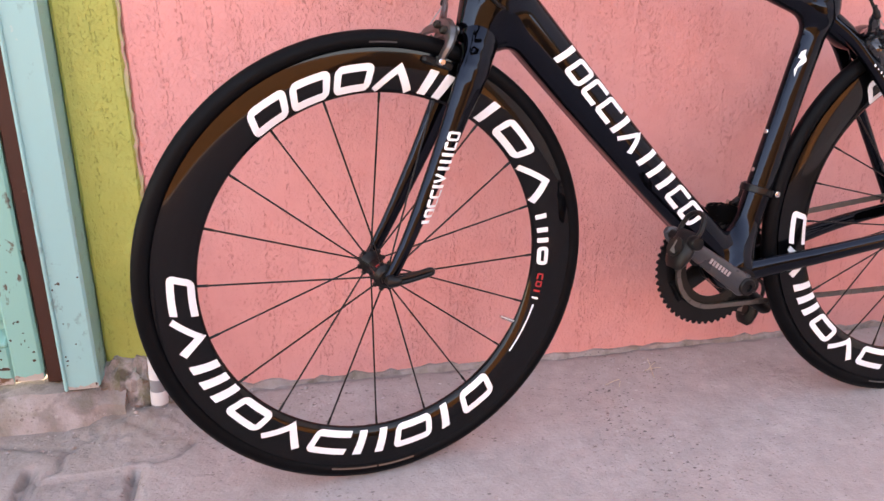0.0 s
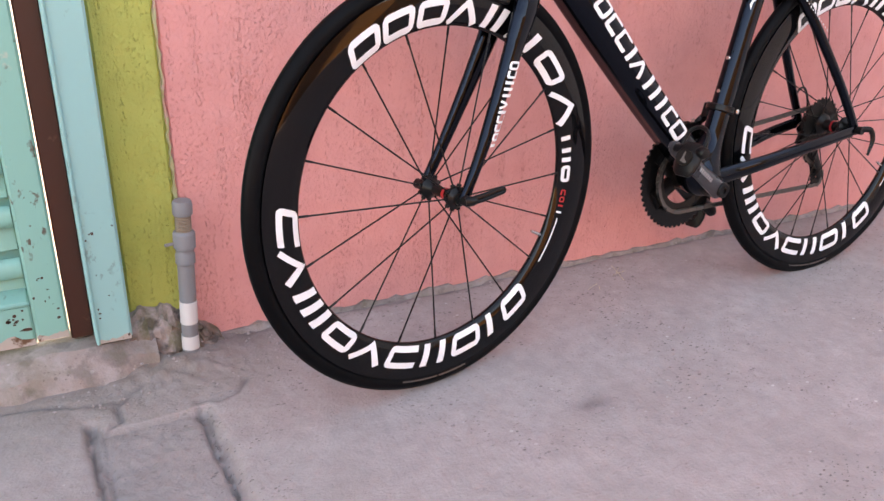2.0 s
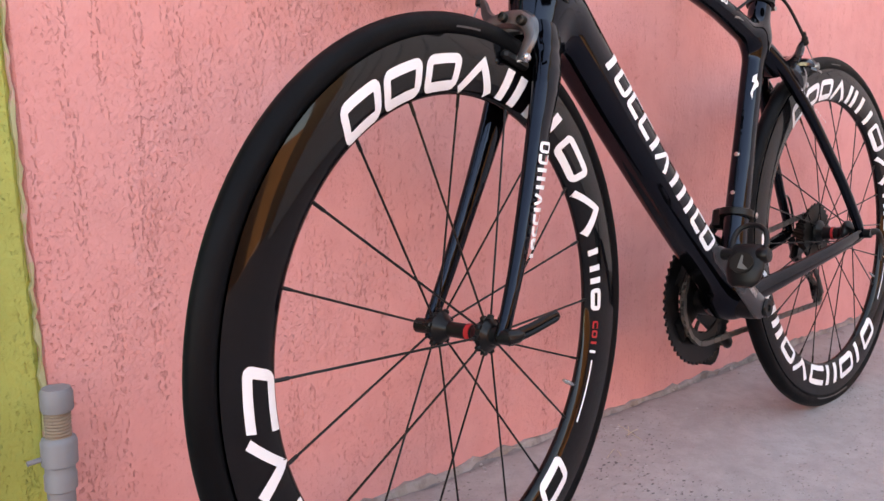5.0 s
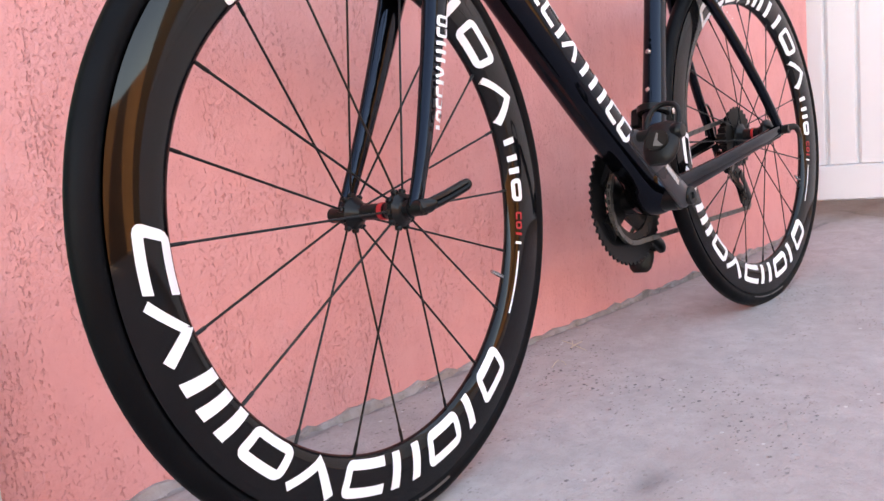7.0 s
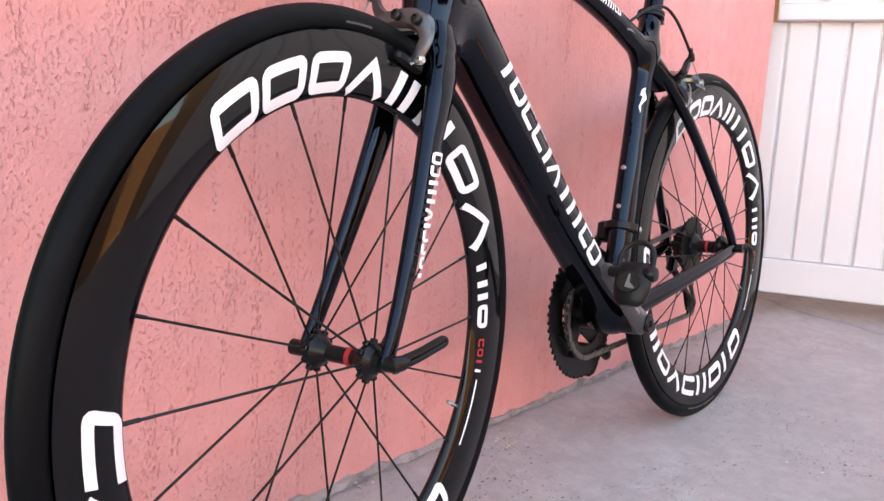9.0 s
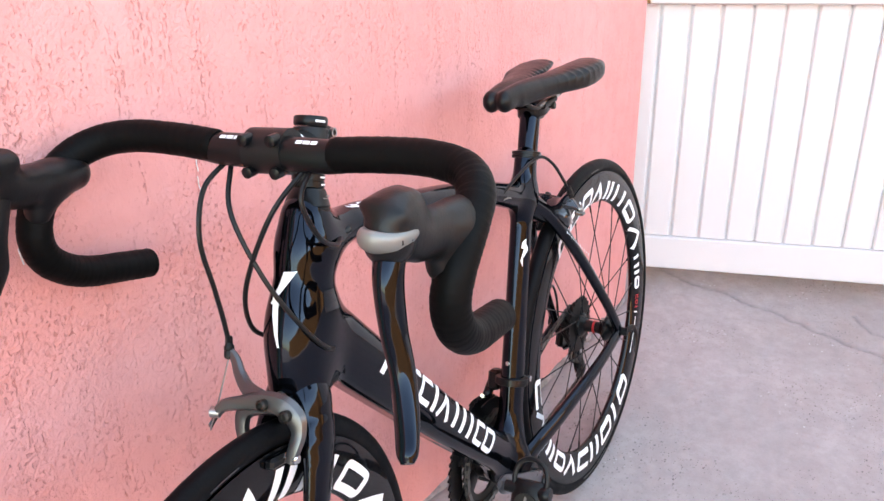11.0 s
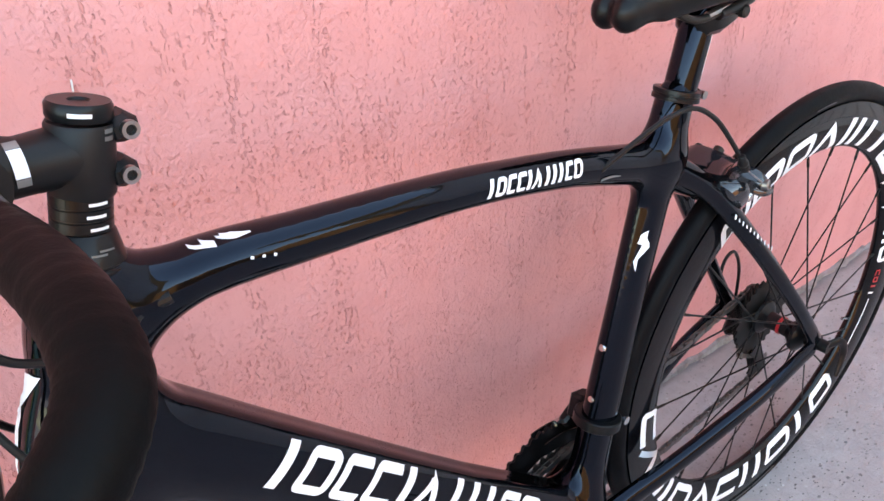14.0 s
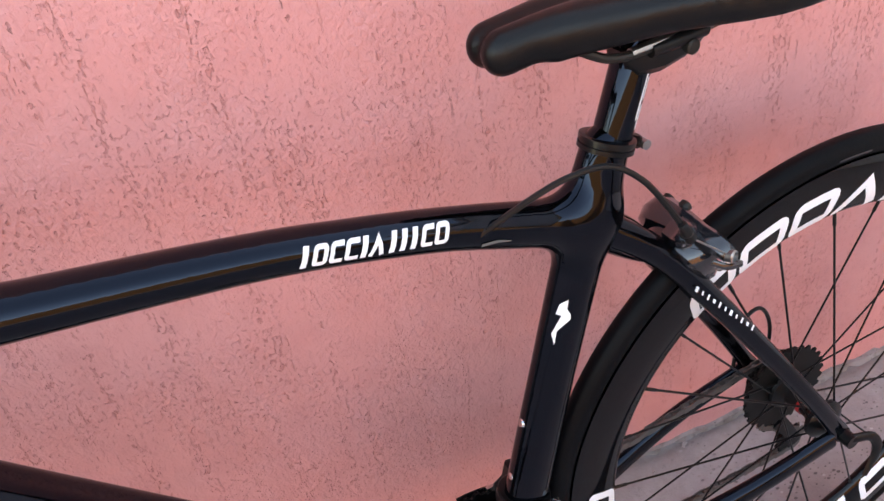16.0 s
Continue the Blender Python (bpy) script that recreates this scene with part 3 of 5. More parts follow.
def make_gate():
    """The white sheet-steel gate that runs off from the wall's end; x along it, y its back."""
    gate = thing("gate", "white painted steel gate with upright ribs and a bottom rail", "gate", pose(1.995, 0.03, 0.0, 0, 0, -70.5), kind="structure")
    length = 3.6
    m = Mesh()
    m.box((length / 2, 0.02, 0.112), (length, 0.04, 0.104), None, 0.004)
    part("bottom_rail", m, WHITE_PAINT, gate)
    m = Mesh()
    m.box((length / 2, 0.012, 0.882), (length, 0.05, 0.05), None, 0.004)
    part("middle_rail", m, WHITE_PAINT, gate)
    m = Mesh()
    m.box((length / 2, 0.012, 2.2), (length, 0.05, 0.05), None, 0.004)
    part("top_rail", m, WHITE_PAINT, gate)
    m = Mesh()
    m.box((length / 2, 0.034, 1.54), (length, 0.006, 1.27), None, 0)
    part("upper_sheet", m, WHITE_PAINT, gate)
    pitch, first = 0.0815, None
    for k in range(int(length / pitch)):
        x = 0.034 + pitch * (k - 1)
        if first is None:
            m = Mesh()
            w = pitch - 0.005
            section = [(0, 0.026), (0.0015, 0.016), (0.006, 0.013), (w - 0.006, 0.013), (w - 0.0015, 0.016), (w, 0.026)]
            m.rings([[(a, b, z) for a, b in section] for z in (0.166, 0.856)])
            first = part("panel", m, WHITE_PAINT, gate, "", pose(x, 0, 0), 20)
        else:
            ob = new("panel", first.data)
            ob.parent, ob.matrix_basis = gate, pose(x, 0, 0)
    m = Mesh()
    m.box((length / 2, 0.027, 0.51), (length, 0.006, 0.69))
    part("backing", m, WHITE_PAINT, gate)
    first = None
    for k in range(10):
        x = 0.20 + 0.34 * k
        if first is None:
            m = Mesh()
            ring = [(0.155 * math.cos(a), 0.026, 1.0 + 0.09 * math.sin(a)) for a in (2 * math.pi * i / 40 for i in range(40))]
            m.tube(ring, 0.008, 8, (0, 1, 0), True)
            m.box((0.17, 0.024, 1.54), (0.012, 0.014, 1.26), None, 0.002)
            first = part("ornament", m, WHITE_PAINT, gate, "oval ring and upright of white steel strip", pose(x, 0, 0))
        else:
            ob = new("ornament", first.data)
            ob.parent, ob.matrix_basis = gate, pose(x, 0, 0)
    return gate


make_gate()


def make_pipe():
    p = thing("water_pipe", "short grey PVC water pipe with capped coupling beside the wall", "pipe", pose(-0.270, -0.055, 0.0, 0, 2.4, 0))
    m = Mesh()
    m.lathe([(0.0142, -0.02), (0.0142, 0.2)], (0, 0, 0), (0, 0, 1), 24)
    part("pipe", m, GREY_PVC, p)
    m = Mesh()
    m.lathe([(0.0150, 0.066), (0.0150, 0.108)], (0, 0, 0), (0, 0, 1), 24)
    part("band", m, WHITE_PVC, p, "white worn band")
    m = Mesh()
    m.lathe([(0.0150, 0.016), (0.0150, 0.042)], (0, 0, 0), (0, 0, 1), 24)
    part("band", m, WHITE_PVC, p, "white worn band")
    m = Mesh()
    m.lathe([(0.0145, 0.178), (0.0165, 0.180), (0.0165, 0.196), (0.0152, 0.198), (0.0152, 0.206), (0.0182, 0.208), (0.0185, 0.232), (0.017, 0.236), (0.0145, 0.238)], (0, 0, 0), (0, 0, 1), 24)
    part("coupling", m, GREY_PVC, p)
    m = Mesh()
    m.tube([(-0.016, 0, 0.216), (-0.032, -0.002, 0.215)], 0.003, 8)
    part("pin", m, GREY_PVC, p)
    m = Mesh()
    prof = []
    for k in range(9):
        prof += [(0.0135, 0.238 + 0.0035 * k), (0.0122, 0.2395 + 0.0035 * k)]
    m.lathe(prof, (0, 0, 0), (0, 0, 1), 24)
    part("thread", m, make_painted("rusty threaded steel", (0.26, 0.20, 0.15), (0.16, 0.10, 0.07), 0.7, 0.8), p, "rusty brown thread")
    m = Mesh()
    m.lathe([(0.0155, 0.266), (0.0165, 0.268), (0.0165, 0.286), (0.0145, 0.291), (0.004, 0.292)], (0, 0, 0), (0, 0, 1), 12)
    part("cap", m, GREY_PVC, p)
    return p


make_pipe()

# ---- the bicycle: x back along it, y across it towards the wall, z up in its plane ----
REAR_AT, REAR_UP = 0.9930, 0.3290
BIKE = pose(1.077, -0.211, 0.3330, -5.3, 0, 4.8) @ pose(-0.9785, 0, -0.334)
bicycle = thing("bicycle", "glossy black carbon road bicycle with white decals, leaning on pink wall", "bicycle", BIKE)
AXIS_FOOT, AXIS = Vector((0.050, 0, 0.334)), Vector((0.32, 0, 1.0)).normalized()
BAR_AT = Vector((0.166, 0, 0.902))
STEER = Matrix.Translation(AXIS_FOOT) @ Matrix.Rotation(radians(6.3), 4, AXIS) @ Matrix.Translation(-AXIS_FOOT)

BARS_AT = STEER @ Matrix.Translation(BAR_AT) @ Matrix.Rotation(radians(2.2), 4, "X") @ Matrix.Translation(-BAR_AT) @ Matrix.Translation((0.001, -0.005, 0.009))

# wheels
TYRE_R = 0.3218
RIM_SIDE = [(0.3120, 0.0113), (0.3065, 0.0121), (0.3000, 0.0127), (0.2930, 0.0130), (0.2860, 0.0130), (0.2790, 0.0126), (0.2720, 0.0116), (0.2660, 0.0103), (0.2610, 0.0087), (0.2570, 0.0068), (0.2540, 0.0045), (0.2525, 0.0022), (0.2520, 0.0)]


def rim_half(r):
    rs = [a for a, _ in RIM_SIDE][::-1]
    return float(np.interp(r, rs, [b for _, b in RIM_SIDE][::-1]))


def on_rim(angle, r, lift=0.0006):
    a = radians(angle)
    return (r * math.cos(a), -(rim_half(r) + lift), r * math.sin(a))


def ribbon(points, width, length, height, closed=False, across=3, step=0.004):
    """A flat band of one width along a line in a unit square that is length by height metres: its points and faces."""
    p = [np.array((x * length, y * height)) for x, y in points]
    if closed:
        p = p + p[:1]
    fine = []
    for a, b in zip(p, p[1:]):
        n = max(1, int(np.linalg.norm(b - a) / step))
        fine += [(a + (b - a) * k / n, k == 0) for k in range(n)]
    if not closed:
        fine.append((p[-1], False))
    q = [f[0] for f in fine]
    rows, n = [], len(q)
    for i in range(n):
        a = q[i - 1] if i or closed else None
        b = q[(i + 1) % n] if i < n - 1 or closed else None
        d0 = (q[i] - a) if a is not None else b - q[i]
        d1 = (b - q[i]) if b is not None else d0
        d0, d1 = d0 / np.linalg.norm(d0), d1 / np.linalg.norm(d1)
        t = d0 + d1
        t = t / max(np.linalg.norm(t), 1e-6)
        nrm = np.array((-t[1], t[0]))
        grow = min(1.6, 1 / max(0.3, float(nrm @ np.array((-d0[1], d0[0])))))
        rows.append([q[i] + nrm * grow * width * (k / across - 0.5) for k in range(across + 1)])
    pts = [v for r in rows for v in r]
    w = across + 1
    faces = [(i * w + j, ((i + 1) % n) * w + j, ((i + 1) % n) * w + j + 1, i * w + j + 1) for i in range(n if closed else n - 1) for j in range(across)]
    return pts, faces


# plain marks that stand where lettering stands: slanted rings, open bands, peaks and bars
def corner(cx, cy, rx, ry, a0, a1):
    return [(cx + rx * math.cos(radians(a)), cy + ry * math.sin(radians(a))) for a in np.linspace(a0, a1, 4)]


def mark_shape(kind, length, height, stroke, slant=0.0):
    e, f = 0.5 * stroke / length, 0.5 * stroke / height
    cx, cy = min(0.30, 0.55 * stroke / length), min(0.30, 0.55 * stroke / height)
    low_l, low_r = corner(e + cx, f + cy, cx, cy, 180, 270), corner(1 - e - cx, f + cy, cx, cy, 270, 360)
    top_r, top_l = corner(1 - e - cx, 1 - f - cy, cx, cy, 0, 90), corner(e + cx, 1 - f - cy, cx, cy, 90, 180)
    if kind == "ring":
        pts, faces = ribbon(low_l + low_r + top_r + top_l, stroke, length, height, True)
    elif kind == "cup":
        pts, faces = ribbon([(1.0, 1 - f)] + top_l + low_l + [(1.0, f)], stroke, length, height)
    elif kind == "chevron":
        pts, faces = ribbon([(1.1 * e, 0.0), (0.5, 1 - 1.2 * f), (1 - 1.1 * e, 0.0)], stroke, length, height)
    else:
        pts, faces = ribbon([(0.5, 0.0), (0.5, 1.0)], stroke * 1.3, length, height)
    return [(x + slant * (y - height / 2), y) for x, y in pts], faces


def rim_mark(a0, a1, kind, r0, r1, stroke, slant=0.0, inward=False):
    mid = 0.5 * (r0 + r1)
    length = radians(abs(a1 - a0)) * mid
    pts, faces = mark_shape(kind, length, r1 - r0, stroke, slant)
    m = Mesh()
    m.add([on_rim(a0 + (a1 - a0) * x / length, (r1 - y) if inward else (r0 + y)) for x, y in pts], faces)
    return m


TOP_MARKS = [(127.5, 115.5, "ring"), (114.5, 102.8, "ring"), (101.6, 90.5, "ring"), (90.0, 77.0, "chevron"), (76.0, 71.5, "bar"), (71.0, 66.5, "bar"), (65.0, 59.0, "bar"), (55.5, 49.5, "bar"), (46.5, 33.0, "ring"), (31.0, 15.0, "chevron")]
LOW_MARKS = [(174.0, 185.5, "cup"), (186.0, 198.5, "chevron"), (199.5, 205.0, "bar"), (204.8, 210.3, "bar"), (210.0, 215.5, "bar"), (217.0, 229.0, "ring"), (230.0, 243.5, "chevron"), (245.0, 257.5, "cup"), (258.5, 264.5, "bar"), (265.5, 271.5, "bar"), (273.0, 286.0, "ring"), (287.0, 295.0, "bar"), (297.5, 310.0, "ring")]
SMALL_MARKS = [(13.2, 9.4, "bar"), (8.2, 4.8, "bar"), (4.6, 1.2, "bar"), (0.6, -5.8, "ring")]
TINY_MARKS = [(-8.8, -11.0, "cup", "red"), (-11.5, -13.7, "ring", "red"), (-14.1, -16.0, "bar", "red"), (-16.4, -18.8, "bar", "white")]


def make_wheel(name, label, m, spokes, rear):
    mesh = Mesh()
    profile = [(r, -v) for r, v in RIM_SIDE] + [(r, v) for r, v in RIM_SIDE[-2::-1]]
    mesh.lathe(profile + [(0.3085, 0.0115), (0.3085, -0.0115)], (0, 0, 0), (0, 1, 0), 144, False, False)
    n = 144
    k = len(profile) + 2
    mesh.f += [((k - 1) * n + i, (k - 1) * n + (i + 1) % n, (i + 1) % n, i) for i in range(n)]
    wheel = part(name, mesh, RIM, bicycle, label, m, 40)
    mesh = Mesh()
    prof = []
    for i in range(24):
        a = 2 * math.pi * i / 24
        r, v = TYRE_R + 0.0128 * math.cos(a), 0.0128 * math.sin(a)
        prof.append((r + (0.0006 if abs(i - 12) > 9 else 0), v))
    mesh.lathe(prof, (0, 0, 0), (0, 1, 0), 128, True, False)
    tyre = part("tyre", mesh, RUBBER, wheel, "black road tyre with smooth tread")
    for a0, a1, r0, r1 in ((-106, -93, 0.3165, 0.3188), (-92.4, -82, 0.3165, 0.3192), (84, 91, 0.3185, 0.3205)):
        mesh = Mesh()
        rows = [[((r) * math.cos(radians(a)), -(math.sqrt(max(0.0128**2 - (r - TYRE_R) ** 2, 0)) + 0.0005), r * math.sin(radians(a))) for r in (r0, r1)] for a in np.linspace(a0, a1, 12)]
        mesh.add([p for row in rows for p in row], [(2 * i, 2 * i + 1, 2 * i + 3, 2 * i + 2) for i in range(11)])
        part("marking", mesh, GREY_METAL, tyre, "grey printed bars")
    for group, inward in ((TOP_MARKS, False), (LOW_MARKS, True)):
        for a0, a1, kind in group:
            part("decal", rim_mark(a0, a1, kind, 0.2562, 0.2926, 0.0098, 0.30, inward), WHITE, wheel, "white plain mark", smooth=60)
    for a0, a1, kind in SMALL_MARKS:
        part("decal", rim_mark(a0, a1, kind, 0.2575, 0.2745, 0.0060), WHITE, wheel, "white plain mark", smooth=60)
    for a0, a1, kind, tint in TINY_MARKS:
        part("decal", rim_mark(a0, a1, kind, 0.2615, 0.2715, 0.0026), RED if tint == "red" else WHITE, wheel, "small red and white marks", smooth=60)
    mesh = Mesh()
    rows = [[on_rim(a, r) for r in (0.2660, 0.2685)] for a in np.linspace(-20.0, -38.0, 15)]
    mesh.add([p for row in rows for p in row], [(2 * i, 2 * i + 1, 2 * i + 3, 2 * i + 2) for i in range(14)])
    part("decal_line", mesh, WHITE, wheel, "thin white line", smooth=60)
    flange = (0.0375, -0.034, 0.0165) if not rear else (0.042, -0.036, 0.018)
    for i in range(spokes):
        a = 87.6 + 360.0 / spokes * i
        near = i % 2 == (0 if rear else 1)
        v = flange[1] if near else flange[2] if rear else 0.034
        tw = radians((9 if (i // 2) % 2 else -9) if rear else 0)
        ra, rb = (0.0195 if not rear else 0.022), 0.254
        p0 = (ra * math.cos(radians(a) + tw * 4), v, ra * math.sin(radians(a) + tw * 4))
        p1 = (rb * math.cos(radians(a)), 0.0015 * (-1 if near else 1), rb * math.sin(radians(a)))
        mesh = Mesh()
        mesh.tube([p0, p1], 0.00135, 6, (0, 1, 0), flat=0.8)
        q = Vector(p0).lerp(Vector(p1), 0.935)
        mesh.tube([q, p1], 0.0019, 6)
        part("spoke", mesh, BLACK_METAL, wheel)
    mesh = Mesh()
    a = radians(-28.3)
    d = Vector((math.cos(a), 0, math.sin(a)))
    mesh.tube([d * 0.256, d * 0.232], 0.0028, 8)
    mesh.tube([d * 0.233, d * 0.226], 0.0022, 8)
    part("valve", mesh, SILVER, wheel, "silver tyre valve")
    mesh = Mesh()
    if not rear:
        mesh.lathe([(0.006, -0.050), (0.0095, -0.049), (0.0095, -0.043), (0.012, -0.042), (0.0150, -0.0385), (0.0180, -0.0365), (0.0180, -0.0305), (0.0155, -0.028), (0.0115, -0.0225), (0.0085, -0.017), (0.0085, 0.017), (0.0115, 0.0225), (0.0155, 0.028), (0.0180, 0.0305), (0.0180, 0.0365), (0.0150, 0.0385), (0.012, 0.042), (0.0095, 0.043), (0.0095, 0.049), (0.006, 0.050)], (0, 0, 0), (0, 1, 0), 32)
    else:
        mesh.lathe([(0.006, -0.066), (0.010, -0.064), (0.010, -0.048), (0.014, -0.046), (0.023, -0.040), (0.0245, -0.038), (0.0245, -0.033), (0.019, -0.029), (0.012, -0.022), (0.011, -0.01), (0.013, 0.008), (0.024, 0.015), (0.025, 0.019), (0.017, 0.022), (0.017, 0.056), (0.008, 0.060), (0.006, 0.066)], (0, 0, 0), (0, 1, 0), 32)
    if not rear:
        for v in (-0.0335, 0.0335):
            for i in range(10):
                a = radians(87.6 + 36.0 * i + (18 if v < 0 else 0))
                mesh.box((0.0182 * math.cos(a), v, 0.0182 * math.sin(a)), (0.0075, 0.0070, 0.0062), Matrix.Rotation(-a, 3, "Y"), 0.0012)
    hub = part("hub", mesh, BLACK_METAL, wheel, "black alloy hub", smooth=22)
    mesh = Mesh()
    band = (-0.014, -0.008, 0.0095) if not rear else (-0.012, -0.008, 0.0128)
    mesh.lathe([(band[2], band[0]), (band[2], band[1])], (0, 0, 0), (0, 1, 0), 32)
    part("hub_band", mesh, RED, hub, "red printed band")
    return wheel


front_wheel = make_wheel("front_wheel", "deep black carbon rim with white block decals", STEER @ pose(-0.0040, 0.0015, 0.3365, 0.9, 0, -0.3), 20, False)
rear_wheel = make_wheel("rear_wheel", "deep black carbon rim with white block decals", pose(REAR_AT + 0.003, -0.006, REAR_UP) @ pose(0, 0, 0, 0.8, 0, -2.0), 24, True)

# frame
TOP_TUBE = [(0.205, 0, 0.795, 0.024, 0.024), (0.27, 0, 0.797, 0.020, 0.021), (0.34, 0, 0.786, 0.018, 0.019), (0.456, 0, 0.766, 0.0165, 0.018), (0.53, 0, 0.749, 0.016, 0.0175), (0.61, 0, 0.726, 0.017, 0.017), (0.69, 0, 0.697, 0.020, 0.018), (0.735, 0, 0.683, 0.022, 0.018)]
DOWN_TUBE = [(0.190, 0, 0.7125, 0.0375, 0.029), (0.3055, 0, 0.583, 0.0345, 0.0285), (0.44, 0, 0.4365, 0.031, 0.027), (0.585, 0, 0.29, 0.029, 0.027)]
SEAT_TUBE = [(0.597, 0, 0.268, 0.026, 0.030), (0.625, 0, 0.353, 0.0235, 0.019), (0.683, 0, 0.538, 0.0225, 0.0165), (0.725, 0, 0.665, 0.0235, 0.017), (0.7445, 0, 0.722, 0.0225, 0.0175), (0.7515, 0, 0.742, 0.0205, 0.0172)]
HEAD_TUBE = [(0.1555, 0, 0.664, 0.030, 0.0255), (0.185, 0, 0.752, 0.026, 0.0225), (0.2075, 0, 0.826, 0.0245, 0.0225)]


def frame_field(p):
    down = None
    for side in (-0.008, 0.0185):
        rail = chain_of(p, [(x, side, z, r - 0.002, w - 0.0125) for x, _, z, r, w in DOWN_TUBE])
        down = rail if down is None else blend(down, rail, 0.022)
    d = blend(chain_of(p, HEAD_TUBE), down, 0.032)
    d = blend(d, chain_of(p, TOP_TUBE), 0.030)
    seat = chain_of(p, SEAT_TUBE)
    shell = strut(p, (0.597, -0.034, 0.266), (0.597, 0.034, 0.266), 0.0225, 0.0225, 0.004, 0.004)
    return blend(blend(d, seat, 0.022), shell, 0.012)


bike_frame = part("frame", skin(frame_field, (0.11, -0.045, 0.225), (0.80, 0.045, 0.87), 0.0032), CARBON, bicycle, "glossy black carbon frame", smooth=80)


def lofted(points, n=16, steps=6):
    """A bent tube through rows of (x, y, z, half height, half width)."""
    path = smooth_path([p[:3] for p in points], steps)
    m = Mesh()
    r, w = spread([p[3] for p in points], len(path)), spread([p[4] for p in points], len(path))
    return m.tube(path, r, n, (0, 1, 0), flat=[b / a for a, b in zip(r, w)])


for s in (-1, 1):
    part("seat_stay", lofted([(0.735, 0.004 * s, 0.680, 0.016, 0.012), (0.79, 0.020 * s, 0.632, 0.0125, 0.010), (0.853, 0.040 * s, 0.545, 0.0105, 0.009), (0.931, 0.058 * s, 0.428, 0.0095, 0.0085), (0.977, 0.065 * s, 0.355, 0.010, 0.008), (0.991, 0.066 * s, 0.331, 0.012, 0.006)]), CARBON, bike_frame)
    part("chain_stay", lofted([(0.600, 0.024 * s, 0.270, 0.019, 0.012), (0.66, 0.032 * s, 0.279, 0.0165, 0.010), (0.74, 0.045 * s, 0.292, 0.0145, 0.010), (0.868, 0.062 * s, 0.313, 0.0125, 0.009), (0.980, 0.067 * s, 0.327, 0.0125, 0.007)]), CARBON, bike_frame)
for k in range(11):
    mesh, t = Mesh(), k / 10
    c = Vector((0.812 + 0.050 * t, 0, 0.597 - 0.057 * t))
    half, wide = Vector((0.0020, 0, -0.0023)) * (0.35 if k % 3 else 0.6), Vector((0.0023, 0.0, 0.0020)) * (0.55 if k % 2 else 0.8)
    y = -0.0405 - 0.0175 * t
    mesh.add([c - half - wide + Vector((0, y, 0)), c + half - wide + Vector((0, y - 0.0005, 0)), c + half + wide + Vector((0, y + 0.001, 0)), c - half + wide + Vector((0, y + 0.0015, 0))], [(0, 1, 2, 3)])
    part("decal", mesh, WHITE, bike_frame, "small white plain bar", smooth=0)
part("stay_bridge", lofted([(0.742, 0, 0.672, 0.020, 0.017), (0.775, 0, 0.640, 0.013, 0.022), (0.79, 0, 0.627, 0.008, 0.020)]), CARBON, bike_frame)


# fork
def fork_field(p):
    d = strut(p, (0.150, 0, 0.652), (0.158, 0, 0.672), 0.0275, 0.029, 0.030, 0.0255)
    for s in (-1, 1):
        blade = chain_of(p, [(0.150, 0.014 * s, 0.645, 0.026, 0.018), (0.134, 0.0290 * s, 0.612, 0.0240, 0.0125), (0.1075, 0.0335 * s, 0.555, 0.0185, 0.0110), (0.0795, 0.0385 * s, 0.495, 0.0148, 0.0098), (0.0560, 0.0425 * s, 0.447, 0.0125, 0.0088), (0.0325, 0.0465 * s, 0.40, 0.0105, 0.008), (0.0092, 0.0495 * s, 0.358, 0.0095, 0.007), (-0.003, 0.051 * s, 0.337, 0.010, 0.006)])
        d = blend(d, blade, 0.012)
    return d


fork = part("fork", skin(fork_field, (-0.02, -0.07, 0.315), (0.20, 0.07, 0.70), 0.003), CARBON, bicycle, "glossy black carbon fork", STEER, 80)

# stem, bars, levers
head_at = lambda z: AXIS_FOOT + AXIS * ((z - AXIS_FOOT.z) / AXIS.z)  # noqa: E731
mesh = Mesh()
mesh.lathe([(0.0235, 0), (0.0235, 0.0150), (0.0222, 0.0160), (0.0222, 0.0170), (0.0232, 0.0180), (0.0222, 0.0210), (0.0178, 0.0340), (0.0166, 0.0352), (0.0158, 0.0356), (0.0166, 0.0362), (0.0166, 0.0420), (0.0160, 0.0424), (0.0160, 0.0430), (0.0166, 0.0434), (0.0166, 0.0490), (0.0160, 0.0494), (0.0160, 0.0500), (0.0166, 0.0504), (0.0166, 0.0560)], head_at(0.818), AXIS, 32)
spacers = part("headset_spacer", mesh, BLACK_METAL, bicycle, "tall black alloy headset spacer", STEER @ pose(0.004, 0, 0))


def ring_mark(parent, centre, radius, z0, z1, a0, a1, mat, label):
    """A small mark on a round part of the steering column: angles from straight back towards the near side."""
    x = Vector((AXIS.z, 0, -AXIS.x))
    m, rows = Mesh(), []
    for a in np.radians(np.linspace(a0, a1, 7)):
        out = x * math.cos(a) + Vector((0, -1, 0)) * math.sin(a)
        rows.append([centre + out * radius + AXIS * h for h in (z0, z1)])
    m.add([p for r in rows for p in r], [(2 * i, 2 * i + 1, 2 * i + 3, 2 * i + 2) for i in range(6)])
    return part("decal", m, mat, parent, label, smooth=60)


